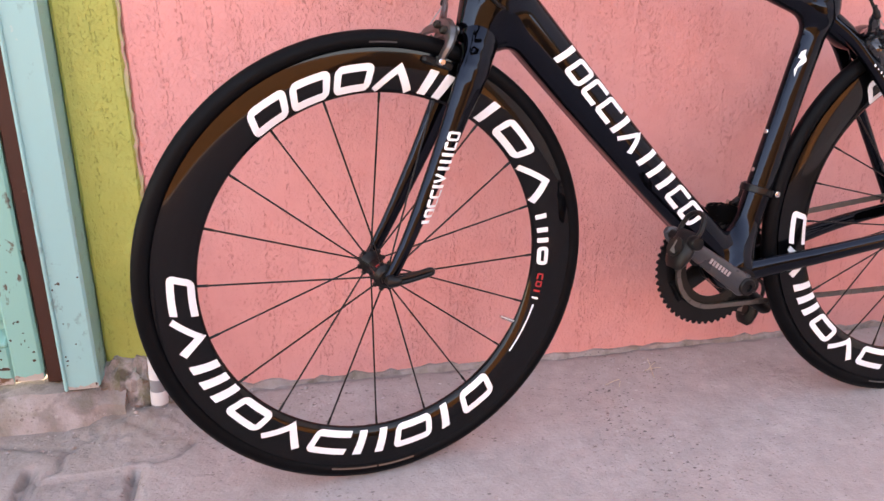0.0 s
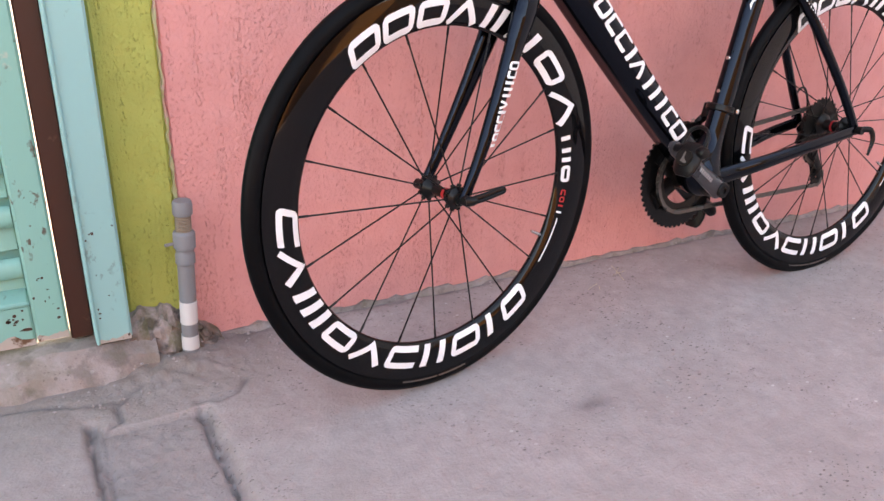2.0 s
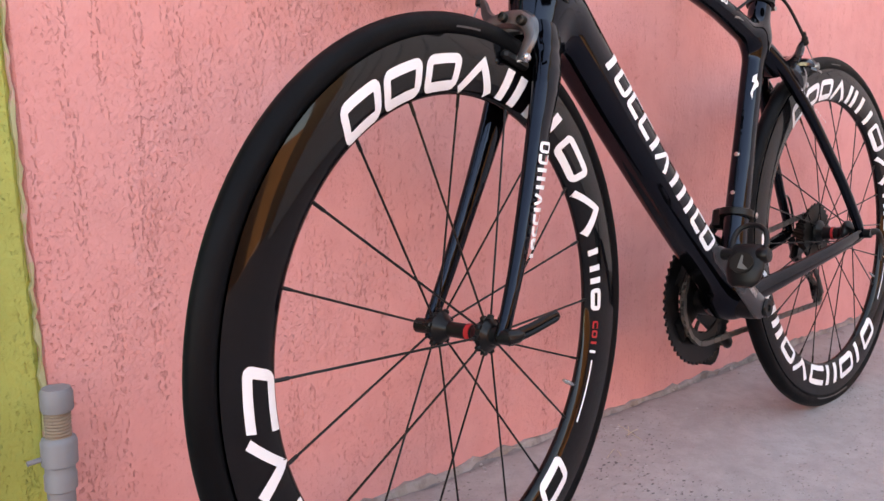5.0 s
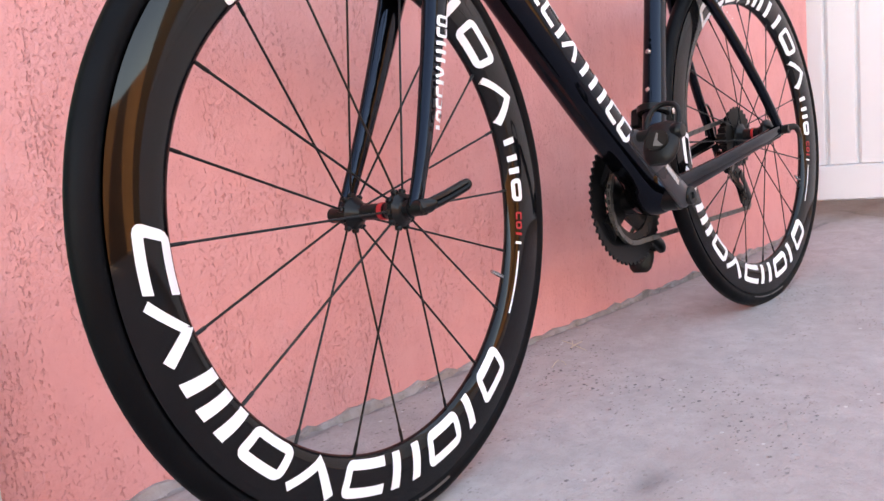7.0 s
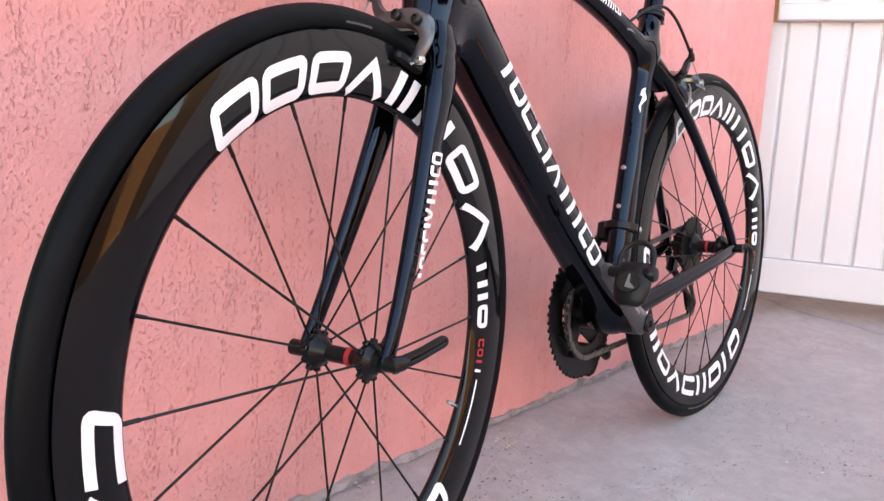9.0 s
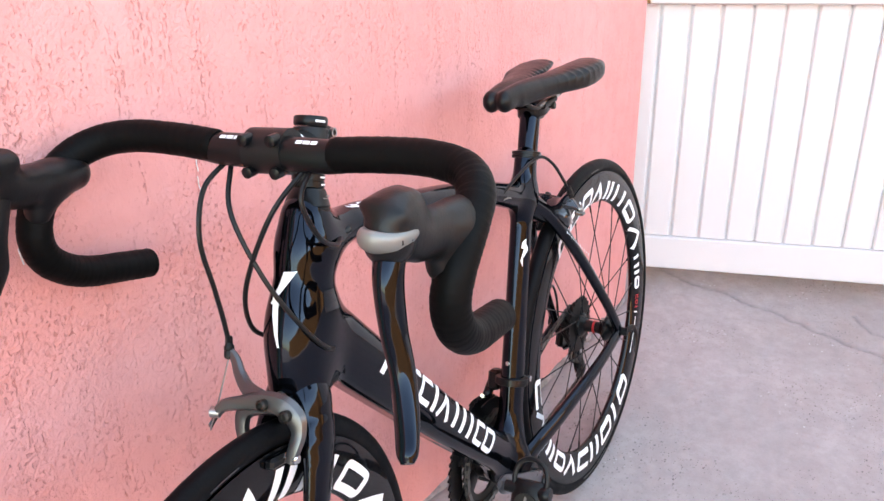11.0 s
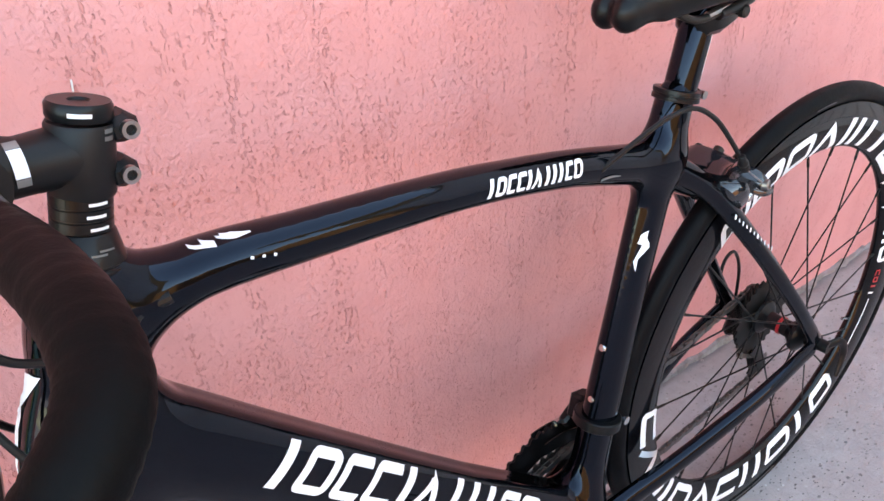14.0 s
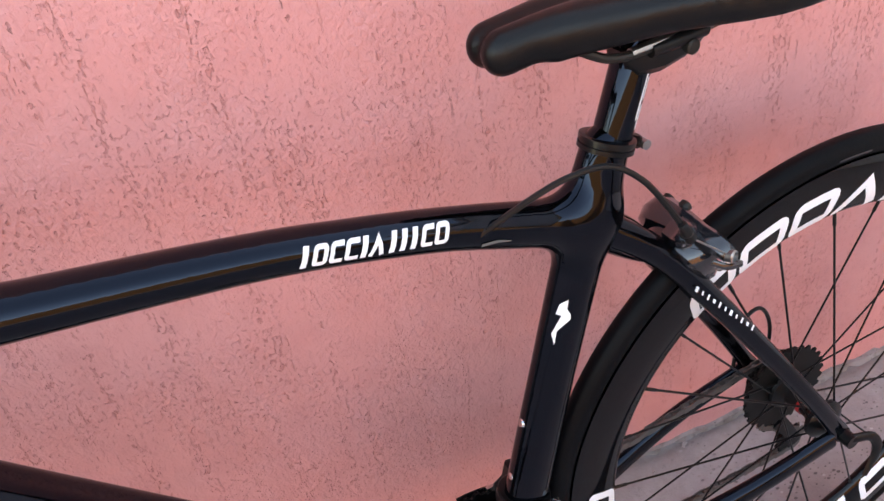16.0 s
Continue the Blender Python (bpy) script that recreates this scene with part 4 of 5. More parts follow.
for h, a in ((0.0390, 60), (0.0462, 66), (0.0532, 62)):
    ring_mark(spacers, head_at(0.818), 0.0169, h - 0.0009, h + 0.0009, a, a + 38, WHITE, "white plain mark")
for h, a in ((0.0250, 78), (0.0275, 66)):
    ring_mark(spacers, head_at(0.818), 0.0216, h, h + 0.0013, a, a + 24, PLATE, "grey plain mark")
mesh = Mesh()
mesh.lathe([(0.0168, 0), (0.0178, 0.002), (0.0178, 0.038), (0.0168, 0.040)], head_at(0.870), AXIS, 32)
mesh.tube([head_at(0.892), head_at(0.892).lerp(BAR_AT, 0.5), BAR_AT + Vector((0.014, 0, 0))], [0.0172, 0.0155, 0.0180], 20)
mesh.tube([BAR_AT + Vector((0, -0.021, 0)), BAR_AT + Vector((0, 0.021, 0))], 0.0215, 24, (1, 0, 0))
for dz in (0.006, 0.030):
    c = head_at(0.870 + dz)
    mesh.box(c + Vector((0.0195, 0, -0.001)), (0.019, 0.025, 0.015), None, 0.004)
stem = part("stem", mesh, STEM_BLACK, bicycle, "matte black alloy stem", STEER @ pose(0.005, 0, 0))
for dz in (0.006, 0.030):
    c = head_at(0.870 + dz) + Vector((0.0215, -0.0120, -0.001))
    mesh = Mesh()
    mesh.lathe([(0.0030, -0.0035), (0.0052, -0.0035), (0.0052, 0.0), (0.0030, 0.0)], c, (0, 1, 0), 16, True, False)
    part("bolt", mesh, STEEL, stem, "steel pinch bolt", smooth=30)
mesh = Mesh()
mesh.lathe([(0.0160, 0), (0.0170, 0.002), (0.0170, 0.0080), (0.0158, 0.0098), (0.006, 0.0098), (0.005, 0.0085), (0.001, 0.0085)], head_at(0.9095), AXIS, 32)
cap = part("top_cap", mesh, BLACK_METAL, stem, "black headset top cap")
ring_mark(cap, head_at(0.9095), 0.0172, 0.0035, 0.0058, 92, 132, WHITE, "white plain mark")
for h in (0.0365, 0.0325):
    ring_mark(stem, head_at(0.870), 0.0181, h, h + 0.0024, 52, 72, PLATE, "grey plain mark")
reach = (head_at(0.892).lerp(BAR_AT, 0.5) - BAR_AT).normalized()
for a0, a1, mat, label in ((84, 100, PLATE, "grey tip of the label"), (101, 150, WHITE, "white plain label"), (151, 165, PLATE, "grey edge of the label")):
    mesh, rows = Mesh(), []
    upward = Vector((0, 1, 0)).cross(reach)
    upward = upward if upward.z > 0 else -upward
    for a in np.radians(np.linspace(a0 - 60, a1 - 60, 6)):
        out = upward * math.cos(a) + Vector((0, -1, 0)) * math.sin(a)
        rows.append([BAR_AT + reach * h + out * 0.0178 for h in (0.024, 0.031)])
    mesh.add([p for r in rows for p in r], [(2 * i, 2 * i + 1, 2 * i + 3, 2 * i + 2) for i in range(5)])
    part("label", mesh, mat, stem, label, smooth=60)
for s in (-1, 1):
    for dz in (-0.015, 0.015):
        mesh = Mesh()
        mesh.lathe([(0.0055, 0), (0.0055, 0.012), (0.003, 0.013)], BAR_AT + Vector((-0.012, 0.015 * s, dz)), (-1, 0, 0.0), 12)
        part("bolt", mesh, BLACK_METAL, stem, "", smooth=30)

mesh = Mesh()
BAR_ON = BAR_AT - Vector((0.001, 0, 0.009))
mesh.tube([BAR_ON + Vector((0, y, 0)) for y in (-0.075, -0.06, -0.03, 0, 0.03, 0.06, 0.075)], [0.0135, 0.0155, 0.0159, 0.0159, 0.0159, 0.0155, 0.0135], 20, (1, 0, 0))
bar = part("handlebar", mesh, BLACK_METAL, bicycle, "black alloy drop handlebar", BARS_AT)
BAR_PATH = [(0.165, 0.062, 0.895), (0.167, 0.11, 0.898), (0.1635, 0.156, 0.8995), (0.153, 0.1915, 0.8955), (0.1295, 0.2105, 0.8855), (0.101, 0.215, 0.868), (0.077, 0.214, 0.845), (0.067, 0.212, 0.820), (0.073, 0.212, 0.797), (0.093, 0.211, 0.778), (0.120, 0.210, 0.765), (0.156, 0.208, 0.755), (0.197, 0.206, 0.744)]
for s in (-1, 1):
    path = smooth_path([(x, y * s, z) for x, y, z in BAR_PATH], 14)
    radii = [0.0158 + 0.0006 * ((i * 0.37) % 1.0) for i in range(len(path))]
    radii[0] = 0.0150
    radii[-1] = 0.0120
    mesh = Mesh()
    mesh.tube(path, radii, 18, (1, 0, 0))
    part("bar_tape", mesh, TAPE, bar, "black wrapped cork bar tape")
    for y0, y1, a0, a1, mat in ((0.030, 0.0365, 112, 127, WHITE), (0.0375, 0.0445, 112, 127, WHITE), (0.0455, 0.052, 112, 127, WHITE)):
        mesh = Mesh()
        rows = []
        for y in (y0, y1):
            rows.append([BAR_ON + Vector((0.0165 * math.cos(a), y * s, 0.0165 * math.sin(a))) for a in np.radians(np.linspace(a0, a1, 4))])
        mesh.add([p for r in rows for p in r], [(i, i + 1, i + 5, i + 4) for i in range(3)])
        part("decal", mesh, mat, bar, "small white plain mark" if mat is WHITE else "thin red line")


def hood_field(s):
    def field(p):
        d = chain_of(p, [(0.120, 0.2085 * s, 0.870, 0.0178, 0.0178), (0.082, 0.203 * s, 0.873, 0.0190, 0.0165), (0.045, 0.197 * s, 0.879, 0.0200, 0.0165), (0.020, 0.194 * s, 0.896, 0.0240, 0.0178), (0.010, 0.194 * s, 0.889, 0.0195, 0.0178)])
        d = blend(d, chain_of(p, [(0.036, 0.188 * s, 0.905, 0.012, 0.013), (0.008, 0.187 * s, 0.911, 0.006, 0.013)]), 0.006)
        d = blend(d, chain_of(p, [(0.032, 0.201 * s, 0.903, 0.012, 0.008), (0.006, 0.202 * s, 0.906, 0.006, 0.008)]), 0.006)
        return blend(d, strut(p, (0.092, 0.2075 * s, 0.868), (0.070, 0.204 * s, 0.846), 0.018, 0.012, 0.016, 0.011), 0.012)

    return field


for s in (-1, 1):
    lo, hi = (min(0.165 * s, 0.240 * s), max(0.165 * s, 0.240 * s))
    lever = part("brake_lever", skin(hood_field(s), (-0.03, lo, 0.83), (0.15, hi, 0.945), 0.0025), HOOD, bicycle, "black rubber-covered brake and shift lever", BARS_AT, 80)
    m = lofted([(0.018, 0.194 * s, 0.892, 0.0130, 0.0115), (0.001, 0.196 * s, 0.866, 0.0130, 0.0105), (-0.006, 0.201 * s, 0.83, 0.0118, 0.0095), (-0.012, 0.209 * s, 0.80, 0.0100, 0.009), (-0.026, 0.217 * s, 0.775, 0.0082, 0.009), (-0.040, 0.223 * s, 0.760, 0.0062, 0.008), (-0.045, 0.225 * s, 0.755, 0.003, 0.005)])
    part("blade", m, CARBON, lever, "glossy black lever blade")
    m = lofted([(0.024, 0.187 * s, 0.876, 0.009, 0.006), (0.012, 0.189 * s, 0.842, 0.010, 0.005), (0.010, 0.196 * s, 0.812, 0.011, 0.005), (0.006, 0.203 * s, 0.790, 0.006, 0.004)])
    part("shift_paddle", m, PLASTIC, lever, "black shift paddle")
    m = lofted([(0.006, 0.181 * s, 0.894, 0.004, 0.004), (-0.006, 0.184 * s, 0.894, 0.0075, 0.005), (-0.009, 0.193 * s, 0.893, 0.0082, 0.005), (-0.003, 0.2045 * s, 0.892, 0.0068, 0.004), (0.010, 0.2100 * s, 0.892, 0.0050, 0.003), (0.018, 0.2105 * s, 0.892, 0.0028, 0.002)])
    plate = part("name_plate", m, PLATE, lever, "satin silver cover plate on the hood's nose")
    for k in range(3):
        mesh = Mesh()
        c = Vector((-0.001 + 0.0045 * k, (0.2088 + 0.0012 * k) * s, 0.892))
        mesh.box(c, (0.0026, 0.0024, 0.0030 if k % 2 else 0.0040), None, 0.0004)
        part("mark", mesh, PLASTIC, plate, "small dark plain mark", smooth=0)


# white marks laid on the frame and fork
def laid_on(field, shape, origin, along, across, side=-1, lift=0.0007, wide=0.06):
    """A flat shape wrapped on a solid's side: x along a line in the bicycle's plane, y across it."""
    m = Mesh()
    o, a, c = (np.array((p[0], 0.0, p[1])) for p in (origin, along, across))
    a, c = a / np.linalg.norm(a), c / np.linalg.norm(c)
    vs = np.linspace(wide * side, 0, 90)
    pts = np.array([o + a * x + c * y for x, y in shape[0]])
    ray = np.repeat(pts[:, None, :], len(vs), 1)
    ray[..., 1] = vs
    f = field(ray)
    hit = np.argmax(f < 0, 1)
    good = f.min(1) < 0
    rows = np.arange(len(pts))
    h0 = np.maximum(hit - 1, 0)
    fa, fb = f[rows, h0], f[rows, hit]
    k = np.where(fa != fb, fa / np.where(fa != fb, fa - fb, 1), 0)
    v = vs[h0] + k * (vs[hit] - vs[h0]) + lift * side
    keep = [q for q in shape[1] if all(good[g] for g in q)]
    used = sorted({g for q in keep for g in q})
    where = {g: i for i, g in enumerate(used)}
    m.add([(pts[g][0], v[g], pts[g][2]) for g in used], [tuple(where[g] for g in q) for q in keep])
    return m


WORD = ("bar", "ring", "cup", "cup", "bar", "chevron", "bar", "bar", "bar", "cup", "ring")
WIDTHS = (0.85, 1.05, 0.95, 1.0, 0.55, 1.2, 0.8, 0.6, 0.85, 0.95, 1.1)


def mark_row(parent, field, start, end, height, stroke, m=None, slant=0.25, up=1, lift=0.0007):
    """A row of plain marks along a line, where the maker's lettering stands."""
    d = np.subtract(end, start)
    length = float(np.hypot(*d))
    d = d / length
    across = (-d[1] * up, d[0] * up)
    unit, x = length / sum(WIDTHS), 0.0
    for kind, w in zip(WORD, WIDTHS):
        wide = unit * w
        shape = mark_shape(kind, wide * 0.88, height, stroke, slant)
        mesh = laid_on(field, shape, (start[0] + d[0] * x, start[1] + d[1] * x), d, across, lift=lift)
        x += wide
        if mesh.f:
            part("decal", mesh, WHITE, parent, "white plain mark", m, 60)


def band_mark(points, widths, count=10, across=3):
    """A pointed band with its own widths along a bent line, in metres."""
    path = smooth_path([(x, 0, y) for x, y in points], count)
    ws = spread(widths, len(path))
    pts = []
    for i, p in enumerate(path):
        t = (Vector(path[min(i + 1, len(path) - 1)]) - Vector(path[max(i - 1, 0)])).normalized()
        pts += [(p[0] - t.z * ws[i] * (k / across - 0.5), p[2] + t.x * ws[i] * (k / across - 0.5)) for k in range(across + 1)]
    w = across + 1
    return pts, [(i * w + j, (i + 1) * w + j, (i + 1) * w + j + 1, i * w + j + 1) for i in range(len(path) - 1) for j in range(across)]


mark_row(bike_frame, frame_field, (0.2560, 0.6290), (0.503, 0.3495), 0.0365, 0.0076)
mark_row(bike_frame, frame_field, (0.494, 0.7525), (0.604, 0.7262), 0.0150, 0.0032)
for pts, widths, label in (
    ([(0.2625, 0.8188), (0.272, 0.8168), (0.2845, 0.8134)], [0.0006, 0.0040, 0.0036], "white pointed mark"),
    ([(0.2870, 0.8144), (0.297, 0.8118), (0.3085, 0.8094)], [0.0010, 0.0022, 0.0005], "white pointed mark"),
):
    part("decal", laid_on(frame_field, band_mark(pts, widths), (0, 0), (1, 0), (0, 1)), WHITE, bike_frame, label, smooth=60)
ZIGZAG = [(0.6984, 0.6253), (0.6914, 0.6218), (0.6874, 0.6127), (0.6909, 0.6110), (0.6961, 0.6168), (0.6981, 0.6111), (0.6976, 0.6060), (0.6910, 0.6015), (0.6855, 0.5967), (0.6814, 0.5835), (0.6813, 0.5941), (0.6883, 0.6067)]
part("decal", laid_on(frame_field, (ZIGZAG, [(0, 1, 2, 3), (0, 3, 4), (4, 3, 11, 7), (4, 7, 6, 5), (11, 10, 8, 7), (10, 9, 8)]), (0, 0), (1, 0), (0, 1), lift=0.0012), WHITE, bike_frame, "white zigzag mark", smooth=60)
# white dots painted on as the glints of a cable port
for k in range(3):
    part("decal", laid_on(frame_field, ribbon([(0, 0), (1, -0.3)], 0.0018, 0.0020, 0.003), (0.2996 + 0.0076 * k, 0.7989 - 0.0025 * k), (1, 0), (0, 1)), WHITE, bike_frame, "small white plain mark", smooth=0)
mark_row(fork, fork_field, (0.036, 0.414), (0.087, 0.541), 0.0175, 0.0036, STEER, up=-1)


def front_marks():
    """A white plain swoosh on the head tube's front."""
    m = Mesh()
    for z0, z1, y0, y1, w in ((0.784, 0.754, -0.008, 0.010, 0.013), (0.762, 0.716, 0.006, -0.003, 0.010)):
        rows = []
        for k in range(9):
            s = k / 8
            z, y = z0 + (z1 - z0) * s, y0 + (y1 - y0) * s
            wide = w * (1 - 0.75 * s)
            row = []
            for t in (0.0, 0.33, 0.66, 1.0):
                yy = y - wide / 2 + wide * t
                us = np.linspace(0.05, 0.2, 120)
                f = frame_field(np.stack([us, np.full(120, yy), np.full(120, z)], -1))
                hit = int(np.argmax(f < 0))
                row.append((us[hit] - 0.0016, yy, z))
            rows.append(row)
        m.add([p for r in rows for p in r], [(4 * i + j, 4 * i + j + 1, 4 * i + j + 5, 4 * i + j + 4) for i in range(8) for j in range(3)])
    part("decal", m, WHITE, bike_frame, "white swoosh mark", smooth=60)


front_marks()

for z, u in ((0.436, 0.6305), (0.497, 0.6485)):
    mesh = Mesh()
    mesh.lathe([(0.0005, -0.004), (0.0035, -0.0035), (0.0048, -0.001), (0.0048, 0.004)], (u + 0.0, 0, z), (0.95, 0, -0.31), 16)
    part("bottle_bolt", mesh, SILVER, bike_frame, "small silver bottle-cage bolt")

part("decal", laid_on(frame_field, band_mark([(0.628, 0.7115), (0.640, 0.7105), (0.652, 0.7065)], [0.003, 0.0028, 0.0008]), (0, 0), (1, 0), (0, 1)), PLATE, bike_frame, "grey pointed mark", smooth=60)
mesh = Mesh()
mesh.tube([(0.621, -0.012, 0.7165), (0.634, -0.0145, 0.7225)], [0.0042, 0.0036], 10)
part("cable_stop", mesh, BLACK_METAL, bike_frame, "small black cable stop")
mesh = Mesh()
mesh.tube([(0.232, -0.020, 0.799), (0.246, -0.0225, 0.8005)], [0.0036, 0.0042], 10)
part("cable_stop", mesh, BLACK_METAL, bike_frame, "small black cable stop")

# seat post, clamp and saddle
mesh = Mesh()
mesh.lathe([(0.0205, -0.0055), (0.0228, -0.0050), (0.0228, -0.0012), (0.0216, -0.0008), (0.0216, 0.0008), (0.0228, 0.0012), (0.0228, 0.0050), (0.0205, 0.0055), (0.0165, 0.0055)], (0.7485, 0, 0.744), (0.32, 0, 1), 36)
mesh.box((0.775, 0, 0.736), (0.012, 0.018, 0.010), Matrix.Rotation(radians(18), 3, "Y"), 0.003)
collar = part("seat_clamp", mesh, BLACK_METAL, bicycle, "black alloy seat clamp ring", pose(0.005, 0, 0.002))
mesh = Mesh()
mesh.lathe([(0.0042, -0.012), (0.0042, 0.012)], (0.778, 0, 0.735), (0, 1, 0), 12)
part("bolt", mesh, STEEL, collar)
mesh = Mesh()
mesh.tube([(0.737, 0, 0.70), (0.755, 0, 0.752), (0.773, 0, 0.800), (0.778, 0, 0.814)], [0.0160, 0.0160, 0.0160, 0.014], 24)
seatpost = part("seatpost", mesh, CARBON, bicycle, "glossy black carbon seatpost", pose(0.007, 0, 0.006))
for k, (z0, z1) in enumerate(((0.750, 0.768), (0.772, 0.788), (0.758, 0.796))):
    mesh = Mesh()
    rows = []
    for z in np.linspace(z0, z1, 5):
        c = Vector((0.755 + (z - 0.752) * 0.375, 0, z))
        rows.append([c + Vector((0.0165 * math.cos(a), -0.0165 * math.sin(a), 0)) for a in np.radians((52 + 14 * (k // 2), 57 + 14 * (k // 2), 62 + 12 * (k // 2)))])
    mesh.add([p for r in rows for p in r], [(3 * i + j, 3 * i + j + 1, 3 * i + j + 4, 3 * i + j + 3) for i in range(4) for j in range(2)])
    part("decal", mesh, WHITE, seatpost, "upright white printed bars", smooth=60)
mesh = Mesh()
mesh.rings([[(x + (0.002 if abs(y) > 0.5 else 0), y * w, z) for y, z in ((-1, z0), (-0.72, z0 - 0.006), (0.72, z0 - 0.006), (1, z0), (1, z1), (0.6, z1 + 0.003), (-0.6, z1 + 0.003), (-1, z1))] for x, w, z0, z1 in ((0.757, 0.012, 0.803, 0.808), (0.764, 0.019, 0.797, 0.809), (0.785, 0.021, 0.796, 0.810), (0.808, 0.020, 0.800, 0.812), (0.826, 0.016, 0.806, 0.813), (0.832, 0.010, 0.809, 0.812))])
head = part("rail_clamp", mesh, BLACK_METAL, seatpost, "black saddle rail clamp", smooth=40)
for s in (-1, 1):
    mesh = Mesh()
    mesh.tube([(0.772, 0.022 * s, 0.8125), (0.797, 0.022 * s, 0.8135), (0.822, 0.022 * s, 0.8145)], [0.0058, 0.0066, 0.0058], 12, (0, 1, 0))
    part("clamp_jaw", mesh, BLACK_METAL, head)
mesh = Mesh()
mesh.lathe([(0.0045, -0.030), (0.0060, -0.029), (0.0060, -0.024), (0.0045, -0.023), (0.0045, 0.023), (0.0060, 0.024), (0.0060, 0.029), (0.0045, 0.030)], (0.806, 0, 0.8065), (0, 1, 0), 12)
part("clamp_bolt", mesh, DARK_STEEL, head, "dark steel cross bolt", smooth=30)


def saddle_field(p):
    d = None
    for s in (-1, 1):
        lobe = chain_of(p, [(0.661, 0.0105 * s, 0.840, 0.0165, 0.0125), (0.70, 0.0125 * s, 0.844, 0.0155, 0.0145), (0.745, 0.017 * s, 0.846, 0.0135, 0.0185), (0.80, 0.028 * s, 0.847, 0.0115, 0.027), (0.85, 0.039 * s, 0.849, 0.0105, 0.034), (0.900, 0.044 * s, 0.851, 0.0100, 0.033), (0.926, 0.042 * s, 0.853, 0.008, 0.026)])
        skirt = chain_of(p, [(0.70, 0.020 * s, 0.835, 0.010, 0.006), (0.78, 0.040 * s, 0.835, 0.009, 0.007), (0.85, 0.066 * s, 0.834, 0.010, 0.008), (0.905, 0.070 * s, 0.837, 0.010, 0.008), (0.925, 0.066 * s, 0.843, 0.008, 0.008)])
        lobe = blend(lobe, skirt, 0.010)
        d = lobe if d is None else blend(d, lobe, 0.006)
    return d


saddle = part("saddle", skin(saddle_field, (0.63, -0.090, 0.815), (0.955, 0.090, 0.885), 0.0028), SADDLE, bicycle, "black split-nose racing saddle", pose(0.007, 0, 0.008), smooth=80)
for s in (-1, 1):
    mesh = Mesh()
    mesh.tube(smooth_path([(0.690, 0.010 * s, 0.838), (0.712, 0.018 * s, 0.828), (0.742, 0.022 * s, 0.8135), (0.79, 0.022 * s, 0.813), (0.845, 0.022 * s, 0.816), (0.885, 0.032 * s, 0.842), (0.892, 0.034 * s, 0.852)], 5), 0.0036, 10)
    part("rail", mesh, DARK_STEEL, saddle, "dark steel saddle rail")
    mesh = Mesh()
    mesh.tube([(0.755, 0.022 * s, 0.8133), (0.838, 0.022 * s, 0.8155)], 0.0040, 10)
    part("rail_sleeve", mesh, STEEL, saddle, "bare steel length of rail")

# cranks, chainrings, chain, mechs
BB = Vector((0.5905, 0, 0.262))


def gear(mesh, centre, teeth, inner, thick, y):
    """A toothed ring across y."""
    pitch_r = teeth * 0.0127 / (2 * math.pi)
    n = teeth * 4
    rings = []
    for r_kind, yy in (("in", -1), ("out", -1), ("out", 1), ("in", 1)):
        ring = []
        for i in range(n):
            a = 2 * math.pi * i / n
            r = inner if r_kind == "in" else pitch_r + (0.0024 if i % 4 in (1, 2) else -0.0022)
            ring.append((centre[0] + r * math.cos(a), y + yy * thick / 2, centre[2] + r * math.sin(a)))
        rings.append(ring)
    mesh.rings(rings, True, False)


mesh = Mesh()
mesh.lathe([(0.0215, -0.048), (0.0215, 0.05)], BB, (0, 1, 0), 24)
mesh.lathe([(0.0118, -0.069), (0.0118, 0.062)], BB, (0, 1, 0), 24)
crankset = part("crankset", mesh, BLACK_METAL, bicycle, "black and grey crankset")
for name, teeth, inner, y, mat in (("outer_chainring", 53, 0.068, 0.0500, BLACK_METAL), ("inner_chainring", 36, 0.056, 0.0425, DARK_STEEL)):
    mesh = Mesh()
    gear(mesh, BB + Vector((0.006, 0, 0.003)), teeth, inner, 0.0035, y)
    part(name, mesh, mat, crankset, "black toothed chainring", smooth=30)
mesh = Mesh()
for k in range(4):
    a = radians(38 + 90 * k + (8 if k % 2 else -8))
    d = Vector((math.cos(a), 0, math.sin(a)))
    mesh.tube([BB + d * 0.012 + Vector((0, 0.052, 0)), BB + d * 0.045 + Vector((0, 0.051, 0)), BB + d * 0.078 + Vector((0, 0.046, 0))], [0.020, 0.019, 0.021], 10, (0, 1, 0), flat=0.35)
part("spider", mesh, BLACK_METAL, crankset, "four-armed black spider")
CRANK = Vector((-0.818, 0, 0.575))
